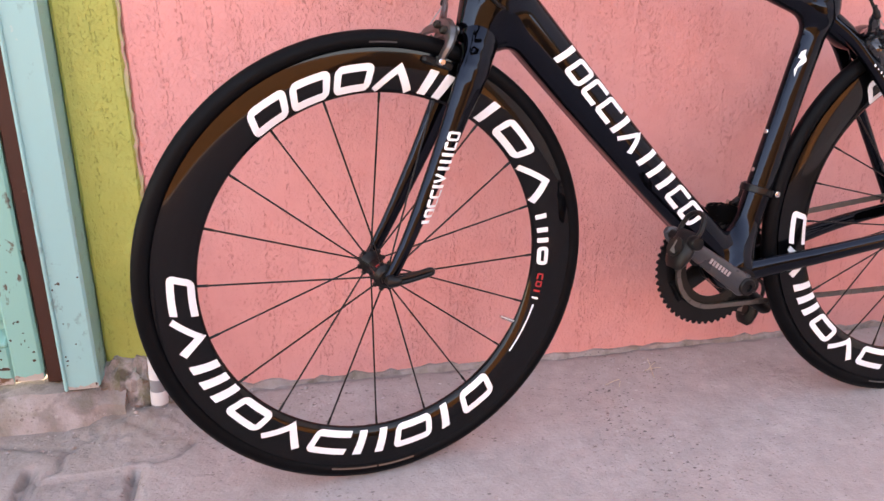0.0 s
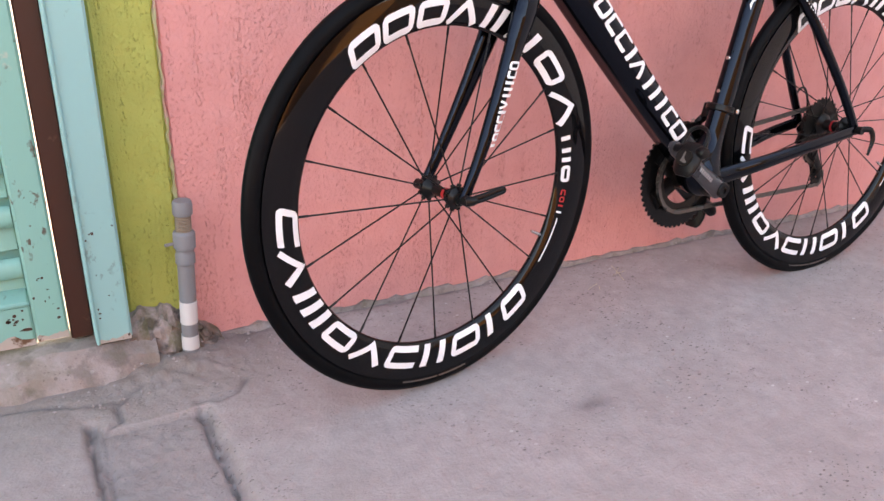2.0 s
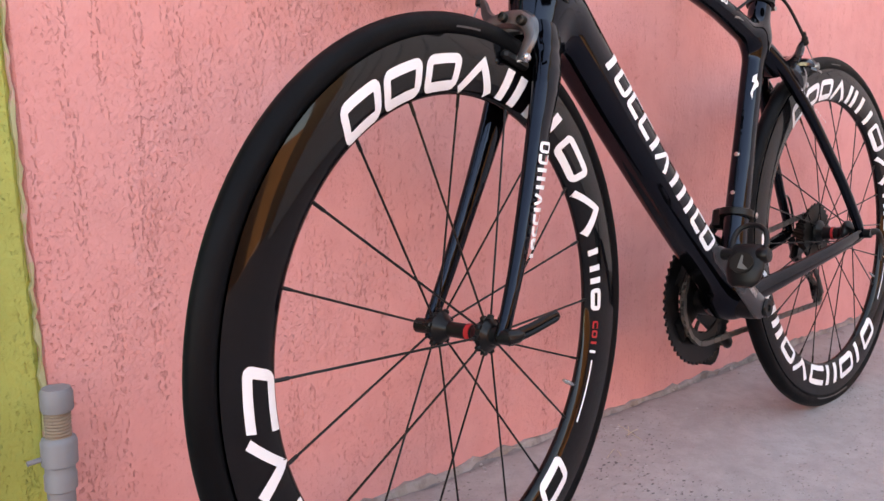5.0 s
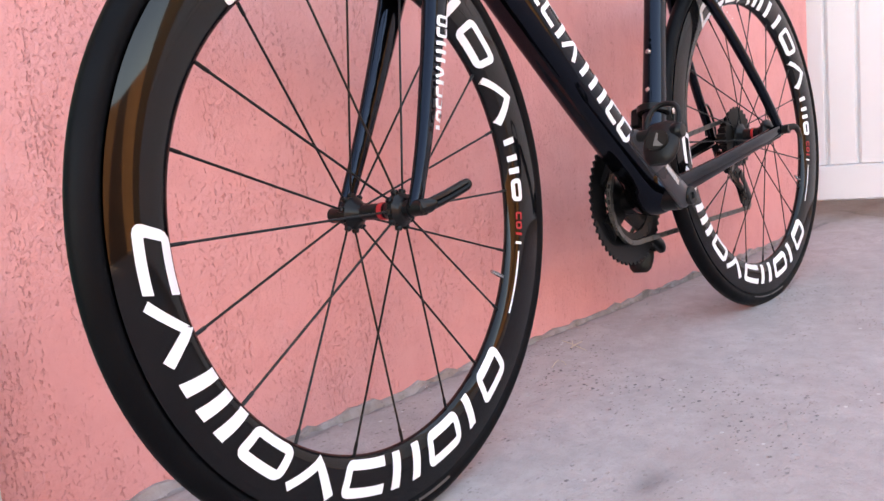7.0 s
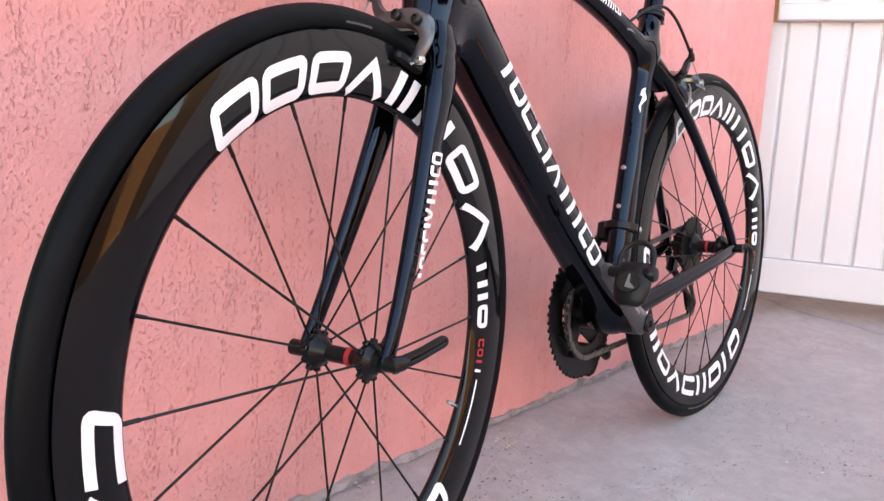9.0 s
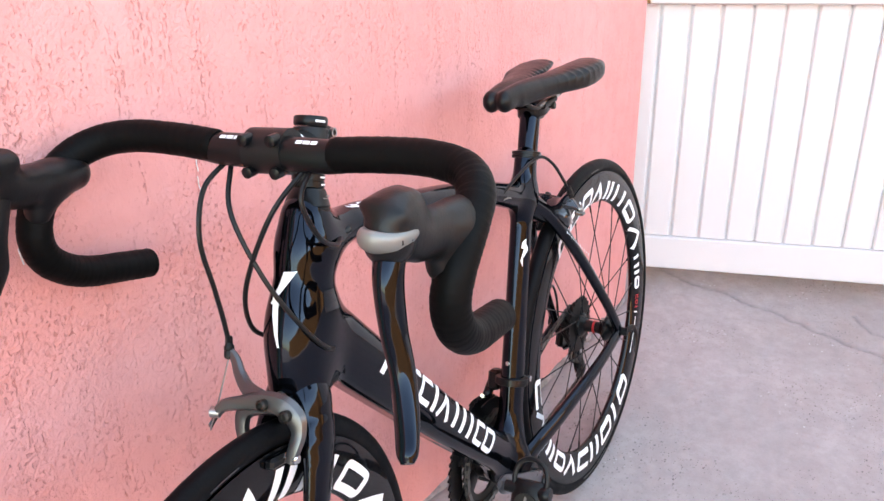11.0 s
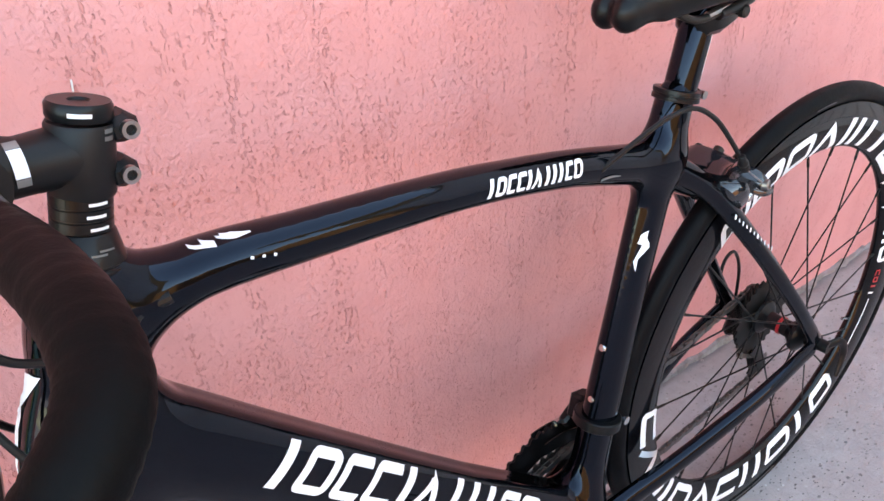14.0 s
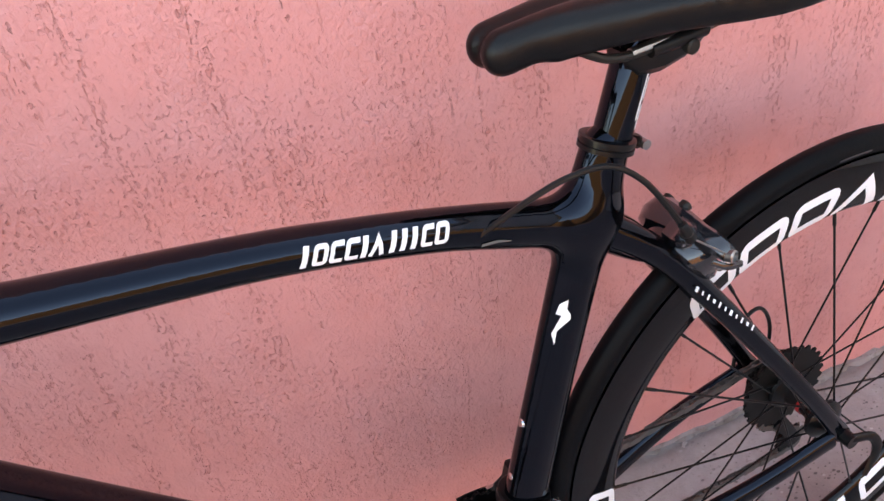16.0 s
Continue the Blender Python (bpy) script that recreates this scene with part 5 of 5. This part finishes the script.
for s in (-1, 1):
    d = CRANK if s < 0 else -CRANK
    hub_at = BB + Vector((-0.0125, 0, 0)) if s < 0 else BB
    path = [hub_at + d * -0.016 + Vector((0, 0.060 * s, 0)), hub_at + Vector((0, 0.061 * s, 0)), hub_at + d * 0.05 + Vector((0, 0.064 * s, 0)), hub_at + d * 0.12 + Vector((0, 0.071 * s, 0)), hub_at + d * 0.174 + Vector((0, 0.075 * s, 0)), hub_at + d * 0.190 + Vector((0, 0.076 * s, 0))]
    mesh = Mesh()
    mesh.tube(smooth_path(path, 4), spread([0.008, 0.0195, 0.0165, 0.0140, 0.0135, 0.006], 21), 14, (0, 1, 0), flat=0.58)
    arm = part("crank_arm", mesh, make_carbon("dark grey polished crank", (0.035, 0.035, 0.04), 0.3, 0.4) if s < 0 else BLACK_METAL, crankset, "dark grey polished crank arm" if s < 0 else "")
    if s < 0:
        mesh = Mesh()
        mesh.lathe([(0.0145, 0.0), (0.0145, -0.004), (0.0125, -0.006), (0.006, -0.006), (0.005, -0.0025), (0.001, -0.0025)], hub_at + Vector((0, -0.070, 0)), (0, 1, 0), 24)
        part("axle_cap", mesh, BLACK_METAL, arm, "hollow crank bolt cap")
        mesh = Mesh()
        for k in range(7):
            p = hub_at + d * (0.046 + 0.0075 * k) + Vector((0, -0.0740 - 0.0009 * k, 0))
            n = Vector((-d.z, 0, d.x)) * 0.0042
            e = d * 0.0026
            mesh.add([p - e - n, p + e - n, p + e + n, p - e + n], [(0, 1, 2, 3)])
        part("decal", mesh, SILVER, arm, "row of plain silver bars", smooth=0)
    end = hub_at + d * 0.178
    mesh = Mesh()
    mesh.tube([end + Vector((0, 0.070 * s, 0)), end + Vector((0, 0.094 * s, 0)), end + Vector((0, 0.140 * s, 0))], [0.0075, 0.0085, 0.0085], 12, (1, 0, 0))
    m3 = Matrix.Rotation(radians(-62 if s < 0 else -70), 3, "Y")
    leaf = [(-0.046, 0.0, 0.0040, 0.014), (-0.038, 0.0, 0.0085, 0.022), (-0.022, 0.0, 0.0125, 0.026), (-0.004, 0.0, 0.0125, 0.026), (0.008, 0.0, 0.0100, 0.025), (0.014, 0.0, 0.0060, 0.020)]
    path = smooth_path([end + m3 @ Vector((x, 0, z)) + Vector((0, 0.116 * s, 0)) for x, z, _, _ in leaf], 4)
    thick, wide = spread([v[2] for v in leaf], len(path)), spread([v[3] for v in leaf], len(path))
    mesh.tube(path, thick, 20, (0, 1, 0), flat=[w / h for w, h in zip(wide, thick)])
    pedal = part("pedal", mesh, PLASTIC, crankset, "black clipless road pedal")
    mesh = Mesh()
    loop = [(0.006, -0.023), (0.020, -0.0235), (0.034, -0.019), (0.041, -0.010), (0.043, 0.0), (0.041, 0.010), (0.034, 0.019), (0.020, 0.0235), (0.006, 0.023)]
    mesh.tube(smooth_path([end + m3 @ Vector((u, 0, 0.0015)) + Vector((0, 0.116 * s + v, 0)) for u, v in loop], 4), 0.0038, 8, (0, 1, 0))
    part("front_loop", mesh, PLASTIC, pedal, "open black front loop of the pedal")
    mesh = Mesh()
    mesh.lathe([(0.0095, 0.130), (0.0112, 0.134), (0.0112, 0.142), (0.0090, 0.146), (0.004, 0.1465)], end, (0, s, 0), 20)
    part("end_cap", mesh, BLACK_METAL, pedal, "black axle end cap")

    def on_pedal(u, v, h):
        return end + m3 @ Vector((u, 0, h)) + Vector((0, 0.116 * s + v, 0))

    n = 20
    oval = [(-0.016 + 0.0145 * math.cos(2 * math.pi * k / n), 0.0165 * math.sin(2 * math.pi * k / n)) for k in range(n)]
    mesh = Mesh()
    mesh.add([on_pedal(u, v, 0.011) for u, v in oval] + [on_pedal(u, v, 0.0142) for u, v in oval], [tuple(range(n, 2 * n))] + [(k, (k + 1) % n, n + (k + 1) % n, n + k) for k in range(n)])
    tread = part("tread_plate", mesh, DARK_STEEL, pedal, "worn grey steel tread plate", smooth=30)
    mesh = Mesh()
    bar = [(0.012, -0.004), (0.031, -0.001), (0.029, 0.002), (0.019, 0.002), (0.011, 0.011), (0.010, 0.007)]
    mesh.add([on_pedal(u - 0.036, v * s, 0.0148) for u, v in bar], [(0, 1, 2, 3), (0, 3, 4, 5)])
    part("mark", mesh, PLATE, tread, "small silver plain mark", smooth=0)

mesh = Mesh()
for k in range(9):
    gear(mesh, (REAR_AT, 0, 0.334), 12 + 2 * k, 0.016, 0.0018, 0.054 - 0.0039 * k)
cassette = part("cassette", mesh, Mat("black oily steel", (0.010, 0.009, 0.008), 0.45, 0.4, 0, 0.3).m, rear_wheel, "dark steel cassette sprockets", pose(-REAR_AT, 0, -0.334), 30)

LOW, HIGH = Vector((1.038, 0.034, 0.200)), Vector((1.006, 0.034, 0.257))


def arc(centre, r, a0, a1, y0, y1, n=16):
    return [Vector((centre[0] + r * math.cos(radians(a)), y0 + (y1 - y0) * k / n, centre[2] + r * math.sin(radians(a)))) for k, a in enumerate(np.linspace(a0, a1, n + 1))]


chain_path = arc(BB, 0.0687, 268, 92, 0.036, 0.036, 40) + arc((REAR_AT, 0, REAR_UP), 0.0365, 92, -55, 0.036, 0.036, 16) + arc(HIGH, 0.0195, 120, 200, 0.036, 0.036, 6)[::1] + arc(LOW, 0.0195, 20, -95, 0.036, 0.036, 10)


def make_chain():
    pts = [Vector(p) for p in chain_path] + [Vector(chain_path[0])]
    mesh, step, carry, k = Mesh(), 0.0127, 0.0, 0
    for a, b in zip(pts, pts[1:]):
        length = (b - a).length
        if length < 1e-6:
            continue
        d = (b - a) / length
        while carry < length:
            c = a + d * carry
            m3 = Matrix.Rotation(-math.atan2(d.z, d.x), 3, "Y")
            w = 0.0062 if k % 2 else 0.0042
            for yy in (-w / 2, w / 2):
                mesh.box(c + Vector((0, yy, 0)), (0.0155, 0.0011, 0.0078), m3, 0.0)
            mesh.box(c + d * 0.00635, (0.0042, w, 0.0042), m3, 0.0)
            carry += step
            k += 1
        carry -= length
    return part("chain", mesh, Mat("worn chain steel", (0.16, 0.15, 0.14), 0.36, 0.8).m, bicycle, "worn oily steel chain", smooth=0)


make_chain()

mesh = Mesh()
mesh.tube(smooth_path([(0.998, 0.066, 0.313), (1.017, 0.072, 0.297), (1.018, 0.066, 0.280), (1.009, 0.052, 0.263)], 4), [0.010] * 13, 10, flat=0.7)
mesh.box((1.002, 0.060, 0.287), (0.030, 0.016, 0.034), Matrix.Rotation(radians(30), 3, "Y"), 0.005)
rear_mech = part("rear_derailleur", mesh, BLACK_METAL, bicycle, "black rear derailleur")
for y in (0.026, 0.043):
    mesh = Mesh()
    mesh.tube([HIGH + Vector((0, y - 0.034, 0)), (HIGH + LOW) / 2 + Vector((0.004, y - 0.034, 0)), LOW + Vector((0, y - 0.034, 0))], [0.011, 0.0085, 0.011], 8, (0, 1, 0), flat=0.18)
    part("cage", mesh, BLACK_METAL, rear_mech)
for c in (HIGH, LOW):
    mesh = Mesh()
    gear(mesh, (c[0], 0, c[2]), 10, 0.004, 0.003, 0.036)
    part("jockey_wheel", mesh, PLASTIC, rear_mech, "black toothed pulley", smooth=30)
mesh = Mesh()
mesh.tube(smooth_path([(0.968, 0.068, 0.340), (0.985, 0.075, 0.392), (1.015, 0.078, 0.40), (1.034, 0.078, 0.36), (1.024, 0.074, 0.295)], 6), 0.0025, 8)
part("cable", mesh, CABLE, rear_mech, "looped black gear cable")

mesh = Mesh()
for y in (0.032, 0.054):
    rows = [BB + Vector((math.cos(radians(a)) * r, y, math.sin(radians(a)) * r)) for r in (0.094, 0.112) for a in np.linspace(52, 92, 9)]
    mesh.add(rows + [p + Vector((0, 0.0015, 0)) for p in rows], [(i, i + 1, i + 10, i + 9) for i in range(8)] + [(18 + i, 27 + i, 28 + i, 19 + i) for i in range(8)] + [(i, 18 + i, 19 + i, i + 1) for i in range(8)] + [(9 + i, 10 + i, 28 + i, 27 + i) for i in range(8)])
mesh.box((0.648, 0.034, 0.392), (0.026, 0.020, 0.034), Matrix.Rotation(radians(18), 3, "Y"), 0.004)
mesh.box((0.640, 0.044, 0.376), (0.030, 0.012, 0.016), Matrix.Rotation(radians(-30), 3, "Y"), 0.003)
front_mech = part("front_derailleur", mesh, BLACK_METAL, bicycle, "black front derailleur")
mesh = Mesh()
mesh.lathe([(0.0255, -0.006), (0.0268, -0.005), (0.0268, 0.005), (0.0255, 0.006)], (0.6375, 0, 0.402), (0.31, 0, 0.95), 28)
part("clamp_band", mesh, BLACK_METAL, front_mech)
mesh = Mesh()
mesh.lathe([(0.005, 0.0), (0.005, -0.005), (0.002, -0.006)], (0.661, -0.018, 0.396), (0, 1, 0), 12)
part("clamp_bolt", mesh, SILVER, front_mech, "silver clamp bolt")
mesh = Mesh()
mesh.lathe([(0.0038, 0.0), (0.0038, -0.01)], (0.626, 0.048, 0.372), (0.9, 0.2, -0.3), 10)
part("limit_screw", mesh, SILVER, front_mech, "small silver screw")

# quick-release levers
mesh = Mesh()
mesh.tube([(0, -0.050, 0.334), (0, -0.066, 0.334), (0, -0.070, 0.334)], [0.0085, 0.0085, 0.005], 14, (1, 0, 0))
quick = part("quick_release", mesh, BLACK_METAL, bicycle, "black wheel quick-release", STEER @ pose(-0.004, 0.001, 0.0025))
LOOP = [(0.004, -0.067, 0.3385), (0.022, -0.077, 0.3440), (0.040, -0.084, 0.3500), (0.048, -0.087, 0.3520), (0.0505, -0.088, 0.3492), (0.048, -0.087, 0.3460), (0.038, -0.083, 0.3425), (0.020, -0.076, 0.3365), (0.004, -0.067, 0.3315)]
mesh = Mesh()
mesh.tube(smooth_path(LOOP, 4), 0.0034, 8, (0, 1, 0), True, flat=1.2)
mesh.tube([(-0.004, -0.062, 0.334), (0.006, -0.068, 0.335), (0.012, -0.071, 0.3365)], [0.0085, 0.0075, 0.005], 10)
part("lever", mesh, BLACK_METAL, quick, "black slotted quick-release lever")
mesh = Mesh()
mesh.tube([(0, 0.050, 0.334), (0, 0.066, 0.334)], 0.0085, 14, (1, 0, 0))
part("nut", mesh, BLACK_METAL, quick)
mesh = Mesh()
mesh.tube([(REAR_AT, -0.064, REAR_UP), (REAR_AT, -0.084, REAR_UP)], 0.0085, 14, (1, 0, 0))
quick = part("quick_release", mesh, BLACK_METAL, bicycle, "black wheel quick-release")
mesh = Mesh()
mesh.tube(smooth_path([(REAR_AT, -0.080, REAR_UP + 0.002), (REAR_AT + 0.022, -0.088, REAR_UP), (REAR_AT + 0.029, -0.092, REAR_UP - 0.022), (REAR_AT + 0.014, -0.094, REAR_UP - 0.052)], 4), spread([0.007, 0.0062, 0.0055, 0.003], 13), 10, (1, 0, 0), flat=0.6)
part("lever", mesh, BLACK_METAL, quick, "black curved quick-release lever")
mesh = Mesh()
mesh.tube([(REAR_AT, 0.066, REAR_UP), (REAR_AT, 0.080, REAR_UP)], 0.0085, 14, (1, 0, 0))
part("nut", mesh, BLACK_METAL, quick)


# rim brakes
def make_brake(name, m, metal, deep):
    """A dual-pivot caliper, built about the tyre's top: x away from the mount, y across, z up."""
    mesh = Mesh()
    mesh.tube(smooth_path([(-0.004, -0.029, -0.048), (-0.002, -0.033, -0.034), (0.001, -0.035, -0.020), (0.002, -0.030, -0.006), (0.001, -0.016, 0.003), (0.0, 0.006, 0.005), (-0.002, 0.030, 0.000), (-0.004, 0.048, -0.005), (-0.005, 0.056, -0.014)], 5), spread([0.0060, 0.0074, 0.0082, 0.0112, 0.0118, 0.0098, 0.0072, 0.0062, 0.0052], 41), 8, (1, 0, 0), flat=deep)
    brake = part(name, mesh, metal, bicycle, "dual-pivot rim brake caliper of anodised alloy", m, 40)
    mesh = Mesh()
    mesh.tube(smooth_path([(0.008, 0.029, -0.047), (0.009, 0.035, -0.030), (0.010, 0.034, -0.014), (0.010, 0.022, -0.004), (0.010, 0.0, -0.001), (0.010, -0.016, -0.004)], 5), spread([0.006, 0.0078, 0.0092, 0.0105, 0.0105, 0.007], 26), 8, (1, 0, 0), flat=deep)
    part("caliper_arm", mesh, metal, brake, "", None, 40)
    mesh = Mesh()
    mesh.tube(smooth_path([(0.006, 0.012, 0.004), (0.010, 0.030, 0.011), (0.014, 0.043, 0.023), (0.016, 0.050, 0.036), (0.016, 0.057, 0.044)], 4), spread([0.0105, 0.0085, 0.0070, 0.0058, 0.0048], 17), 8, (1, 0, 0), flat=deep)
    part("cable_arm", mesh, metal, brake, "", None, 40)
    mesh = Mesh()
    mesh.lathe([(0.003, 0), (0.0052, 0.002), (0.0052, 0.008), (0.0046, 0.009), (0.0052, 0.010), (0.0052, 0.013), (0.0038, 0.015), (0.0038, 0.022), (0.003, 0.023)], (0.016, 0.058, 0.036), (0, 0.05, 1), 12)
    part("adjuster", mesh, PLASTIC, brake, "black cable adjuster")
    mesh = Mesh()
    mesh.tube([(0.016, 0.058, 0.040), (-0.004, 0.057, -0.012), (-0.010, 0.059, -0.030)], 0.0009, 6)
    part("wire", mesh, STEEL, brake, "bare steel brake wire with a loose end")
    mesh = Mesh()
    mesh.lathe([(0.0058, -0.004), (0.0058, 0.005), (0.0042, 0.006), (0.0042, 0.003), (0.001, 0.003)], (-0.004, 0.057, -0.013), (-0.3, 1, 0), 14)
    part("wire_clamp", mesh, STEEL, brake, "steel cable clamp bolt", smooth=30)
    mesh = Mesh()
    mesh.tube(smooth_path([(0.010, 0.054, -0.008), (0.003, 0.061, -0.018), (-0.008, 0.061, -0.027)], 4), 0.0032, 8, (0, 1, 0), flat=0.6)
    part("release_lever", mesh, metal, brake, "small quick-release lever")
    for s in (-1, 1):
        mesh = Mesh()
        mesh.box((-0.002, 0.0192 * s, -0.046), (0.046, 0.0105, 0.011), None, 0.003)
        pad = part("brake_pad", mesh, PLASTIC, brake, "black brake pad")
        mesh = Mesh()
        mesh.lathe([(0.0055, 0.0), (0.0055, 0.012), (0.0035, 0.014), (0.002, 0.014)], (-0.002, 0.024 * s, -0.044), (0, s, 0), 12)
        part("pad_bolt", mesh, SILVER, pad, "silver pad bolt", smooth=30)
    for y, z in ((0.0, 0.004), (-0.026, -0.003)):
        mesh = Mesh()
        mesh.lathe([(0.0058, 0.0), (0.0058, 0.006), (0.0038, 0.0075), (0.003, 0.005)], (-0.005 * deep / 0.62, y, z), (-1, 0, 0), 14)
        part("pivot_bolt", mesh, DARK_STEEL, brake, "", smooth=30)
    return brake


DARK_ALLOY = Mat("dark polished alloy", (0.020, 0.021, 0.026), 0.14, 0.35, 0.8).m
make_brake("front_brake", STEER @ pose(0.101, 0, 0.669, 0, 17, 0), GREY_METAL, 0.75)
make_brake("rear_brake", pose(0.820, 0, 0.644, 0, 28, 180), DARK_ALLOY, 1.5)
mesh = Mesh()
mesh.tube([(0.108, 0, 0.670), (0.150, 0, 0.662)], 0.006, 10)
part("brake_bolt", mesh, STEEL, bicycle, "", STEER)

# cable housings
for label, pts, m in (
    ("black brake cable housing", [(0.167, 0.050, 0.893), (0.138, 0.060, 0.872), (0.120, 0.060, 0.828), (0.126, 0.059, 0.775), (0.1295, 0.0585, 0.742), (0.1306, 0.058, 0.716)], STEER),
    ("black brake cable housing", [(0.167, -0.045, 0.892), (0.138, -0.046, 0.868), (0.152, -0.050, 0.828), (0.196, -0.040, 0.803), (0.236, -0.021, 0.7995)], STEER),
    ("black gear cable housing", [(0.167, 0.046, 0.892), (0.136, 0.032, 0.852), (0.130, 0.002, 0.79), (0.144, -0.024, 0.735), (0.165, -0.034, 0.704), (0.196, -0.024, 0.690)], STEER),
    ("black gear cable housing", [(0.167, -0.040, 0.892), (0.134, -0.014, 0.852), (0.130, 0.024, 0.78), (0.144, 0.038, 0.73), (0.170, 0.036, 0.704), (0.196, 0.024, 0.690)], STEER),
    ("black brake cable housing", [(0.630, -0.013, 0.719), (0.668, -0.028, 0.742), (0.698, -0.034, 0.751), (0.728, -0.039, 0.750), (0.752, -0.046, 0.732), (0.771, -0.053, 0.703), (0.781, -0.057, 0.684)], None),
):
    mesh = Mesh()
    mesh.tube(smooth_path(pts, 8), 0.0025, 8)
    part("cable_housing", mesh, CABLE, bicycle, label, m)

# ---- litter and crumbled mortar along the wall's foot ----
def make_mortar():
    r, m, rings = random.Random(11), Mesh(), []
    x = GREEN_END - 0.05
    while x < WALL_END:
        h, d = 0.002 + 0.010 * r.random() ** 2, 0.005 + 0.012 * r.random()
        rings.append([(x, 0.02, -0.01), (x, -d, -0.008), (x, -0.6 * d, 0.35 * h), (x, -0.006 - 0.002 * r.random(), h), (x, 0.02, h)])
        x += 0.012 + 0.02 * r.random()
    m.rings(rings)
    return tagged(mesh_object("mortar_edge", m, RAW_SILL, 50), "crumbling grey mortar along the foot of the wall", "trim", kind="structure")


make_mortar()


def make_crumbs():
    r, m = random.Random(12), Mesh()
    for k in range(190):
        where = r.random()
        if where < 0.45:
            x, y, s = r.uniform(-0.5, -0.1), r.uniform(-0.18, -0.03), r.uniform(0.0012, 0.0045)
        elif where < 0.7:
            x, y, s = r.uniform(-0.2, 1.9), r.uniform(-0.06, -0.012), r.uniform(0.002, 0.006)
        else:
            x, y, s = r.uniform(-0.6, 2.2), r.uniform(-1.1, -0.05), r.uniform(0.0012, 0.0032)
        pts = [Vector((r.uniform(0.6, 1.2) * a, r.uniform(0.6, 1.2) * b, r.uniform(0.4, 0.9) * c)) * s for a, b, c in ((1, 0, 0), (-1, 0, 0), (0, 1, 0), (0, -1, 0), (0, 0, 1), (0, 0, -1))]
        base = 0.018 if where < 0.45 and -0.37 < x < -0.23 and y > -0.11 else 0.0
        m.add([p + Vector((x, y, base + 0.3 * s)) for p in pts], [(0, 2, 4), (2, 1, 4), (1, 3, 4), (3, 0, 4), (2, 0, 5), (1, 2, 5), (3, 1, 5), (0, 3, 5)])
    return tagged(mesh_object("crumbs", m, CONCRETE, 0), "crumbs of broken mortar and grit on the concrete", "grit", kind="stuff")


make_crumbs()
STRAW = Mat("dry straw", (0.55, 0.45, 0.33), 0.8).m


def make_straw(x, y, pieces):
    m = Mesh()
    for dx, dy, dz, a, length in pieces:
        d = Vector((math.cos(radians(a)), math.sin(radians(a)), 0.05)) * length / 2
        c = Vector((x + dx, y + dy, 0.003 + dz))
        m.tube([c - d, c + Vector((0, 0, 0.0012)), c + d], 0.0007, 5)
    return tagged(mesh_object("straw", m, STRAW, 40), "few pale dry straw stalks on the concrete", "straw", "straw on the ground")


make_straw(0.655, -0.095, [(0, 0, 0, 75, 0.07), (0.002, -0.004, 0.001, 5, 0.035), (0.004, 0.006, 0.002, 40, 0.03)])
make_straw(0.56, -0.13, [(0, 0, 0, 20, 0.035), (0.01, -0.01, 0.0005, 60, 0.02)])


# white paint runs on the pink wall
DRIP = Mat("spilt white paint", (0.78, 0.74, 0.73), 0.5).m
for pts in ([(0.366, 0.842), (0.364, 0.828), (0.365, 0.818)], [(0.363, 0.812), (0.363, 0.800), (0.366, 0.790)], [(0.128, 0.846), (0.1285, 0.832)], [(0.134, 0.800), (0.136, 0.782)]):
    mesh = Mesh()
    mesh.tube(smooth_path([(x, -0.0015, z) for x, z in pts], 4) if len(pts) > 2 else [(x, -0.0015, z) for x, z in pts], 0.0008, 6, (0, 1, 0), flat=0.7)
    part("paint_drip", mesh, DRIP, pink_wall, "thin run of spilt white paint")


def make_paint_edge():
    """The crust of pale old paint where green meets pink."""
    r, m, rings = random.Random(31), Mesh(), []
    z = 0.12
    while z < 2.9:
        w, d = 0.0015 + 0.004 * r.random() ** 2, 0.001 + 0.0035 * r.random()
        x = GREEN_END + 0.002 * r.uniform(-1, 1)
        rings.append([(x - w, 0.002, z), (x - 0.6 * w, -0.004 - d, z), (x + 0.6 * w, -0.002 - d, z), (x + w, 0.002, z)])
        z += 0.006 + 0.012 * r.random()
    m.rings(rings)
    return part("paint_edge", m, make_painted("pale crusted paint", (0.50, 0.47, 0.26), (0.62, 0.40, 0.33), 0.8, 1.2), pink_wall, "ragged crust of pale old paint", smooth=30)


make_paint_edge()
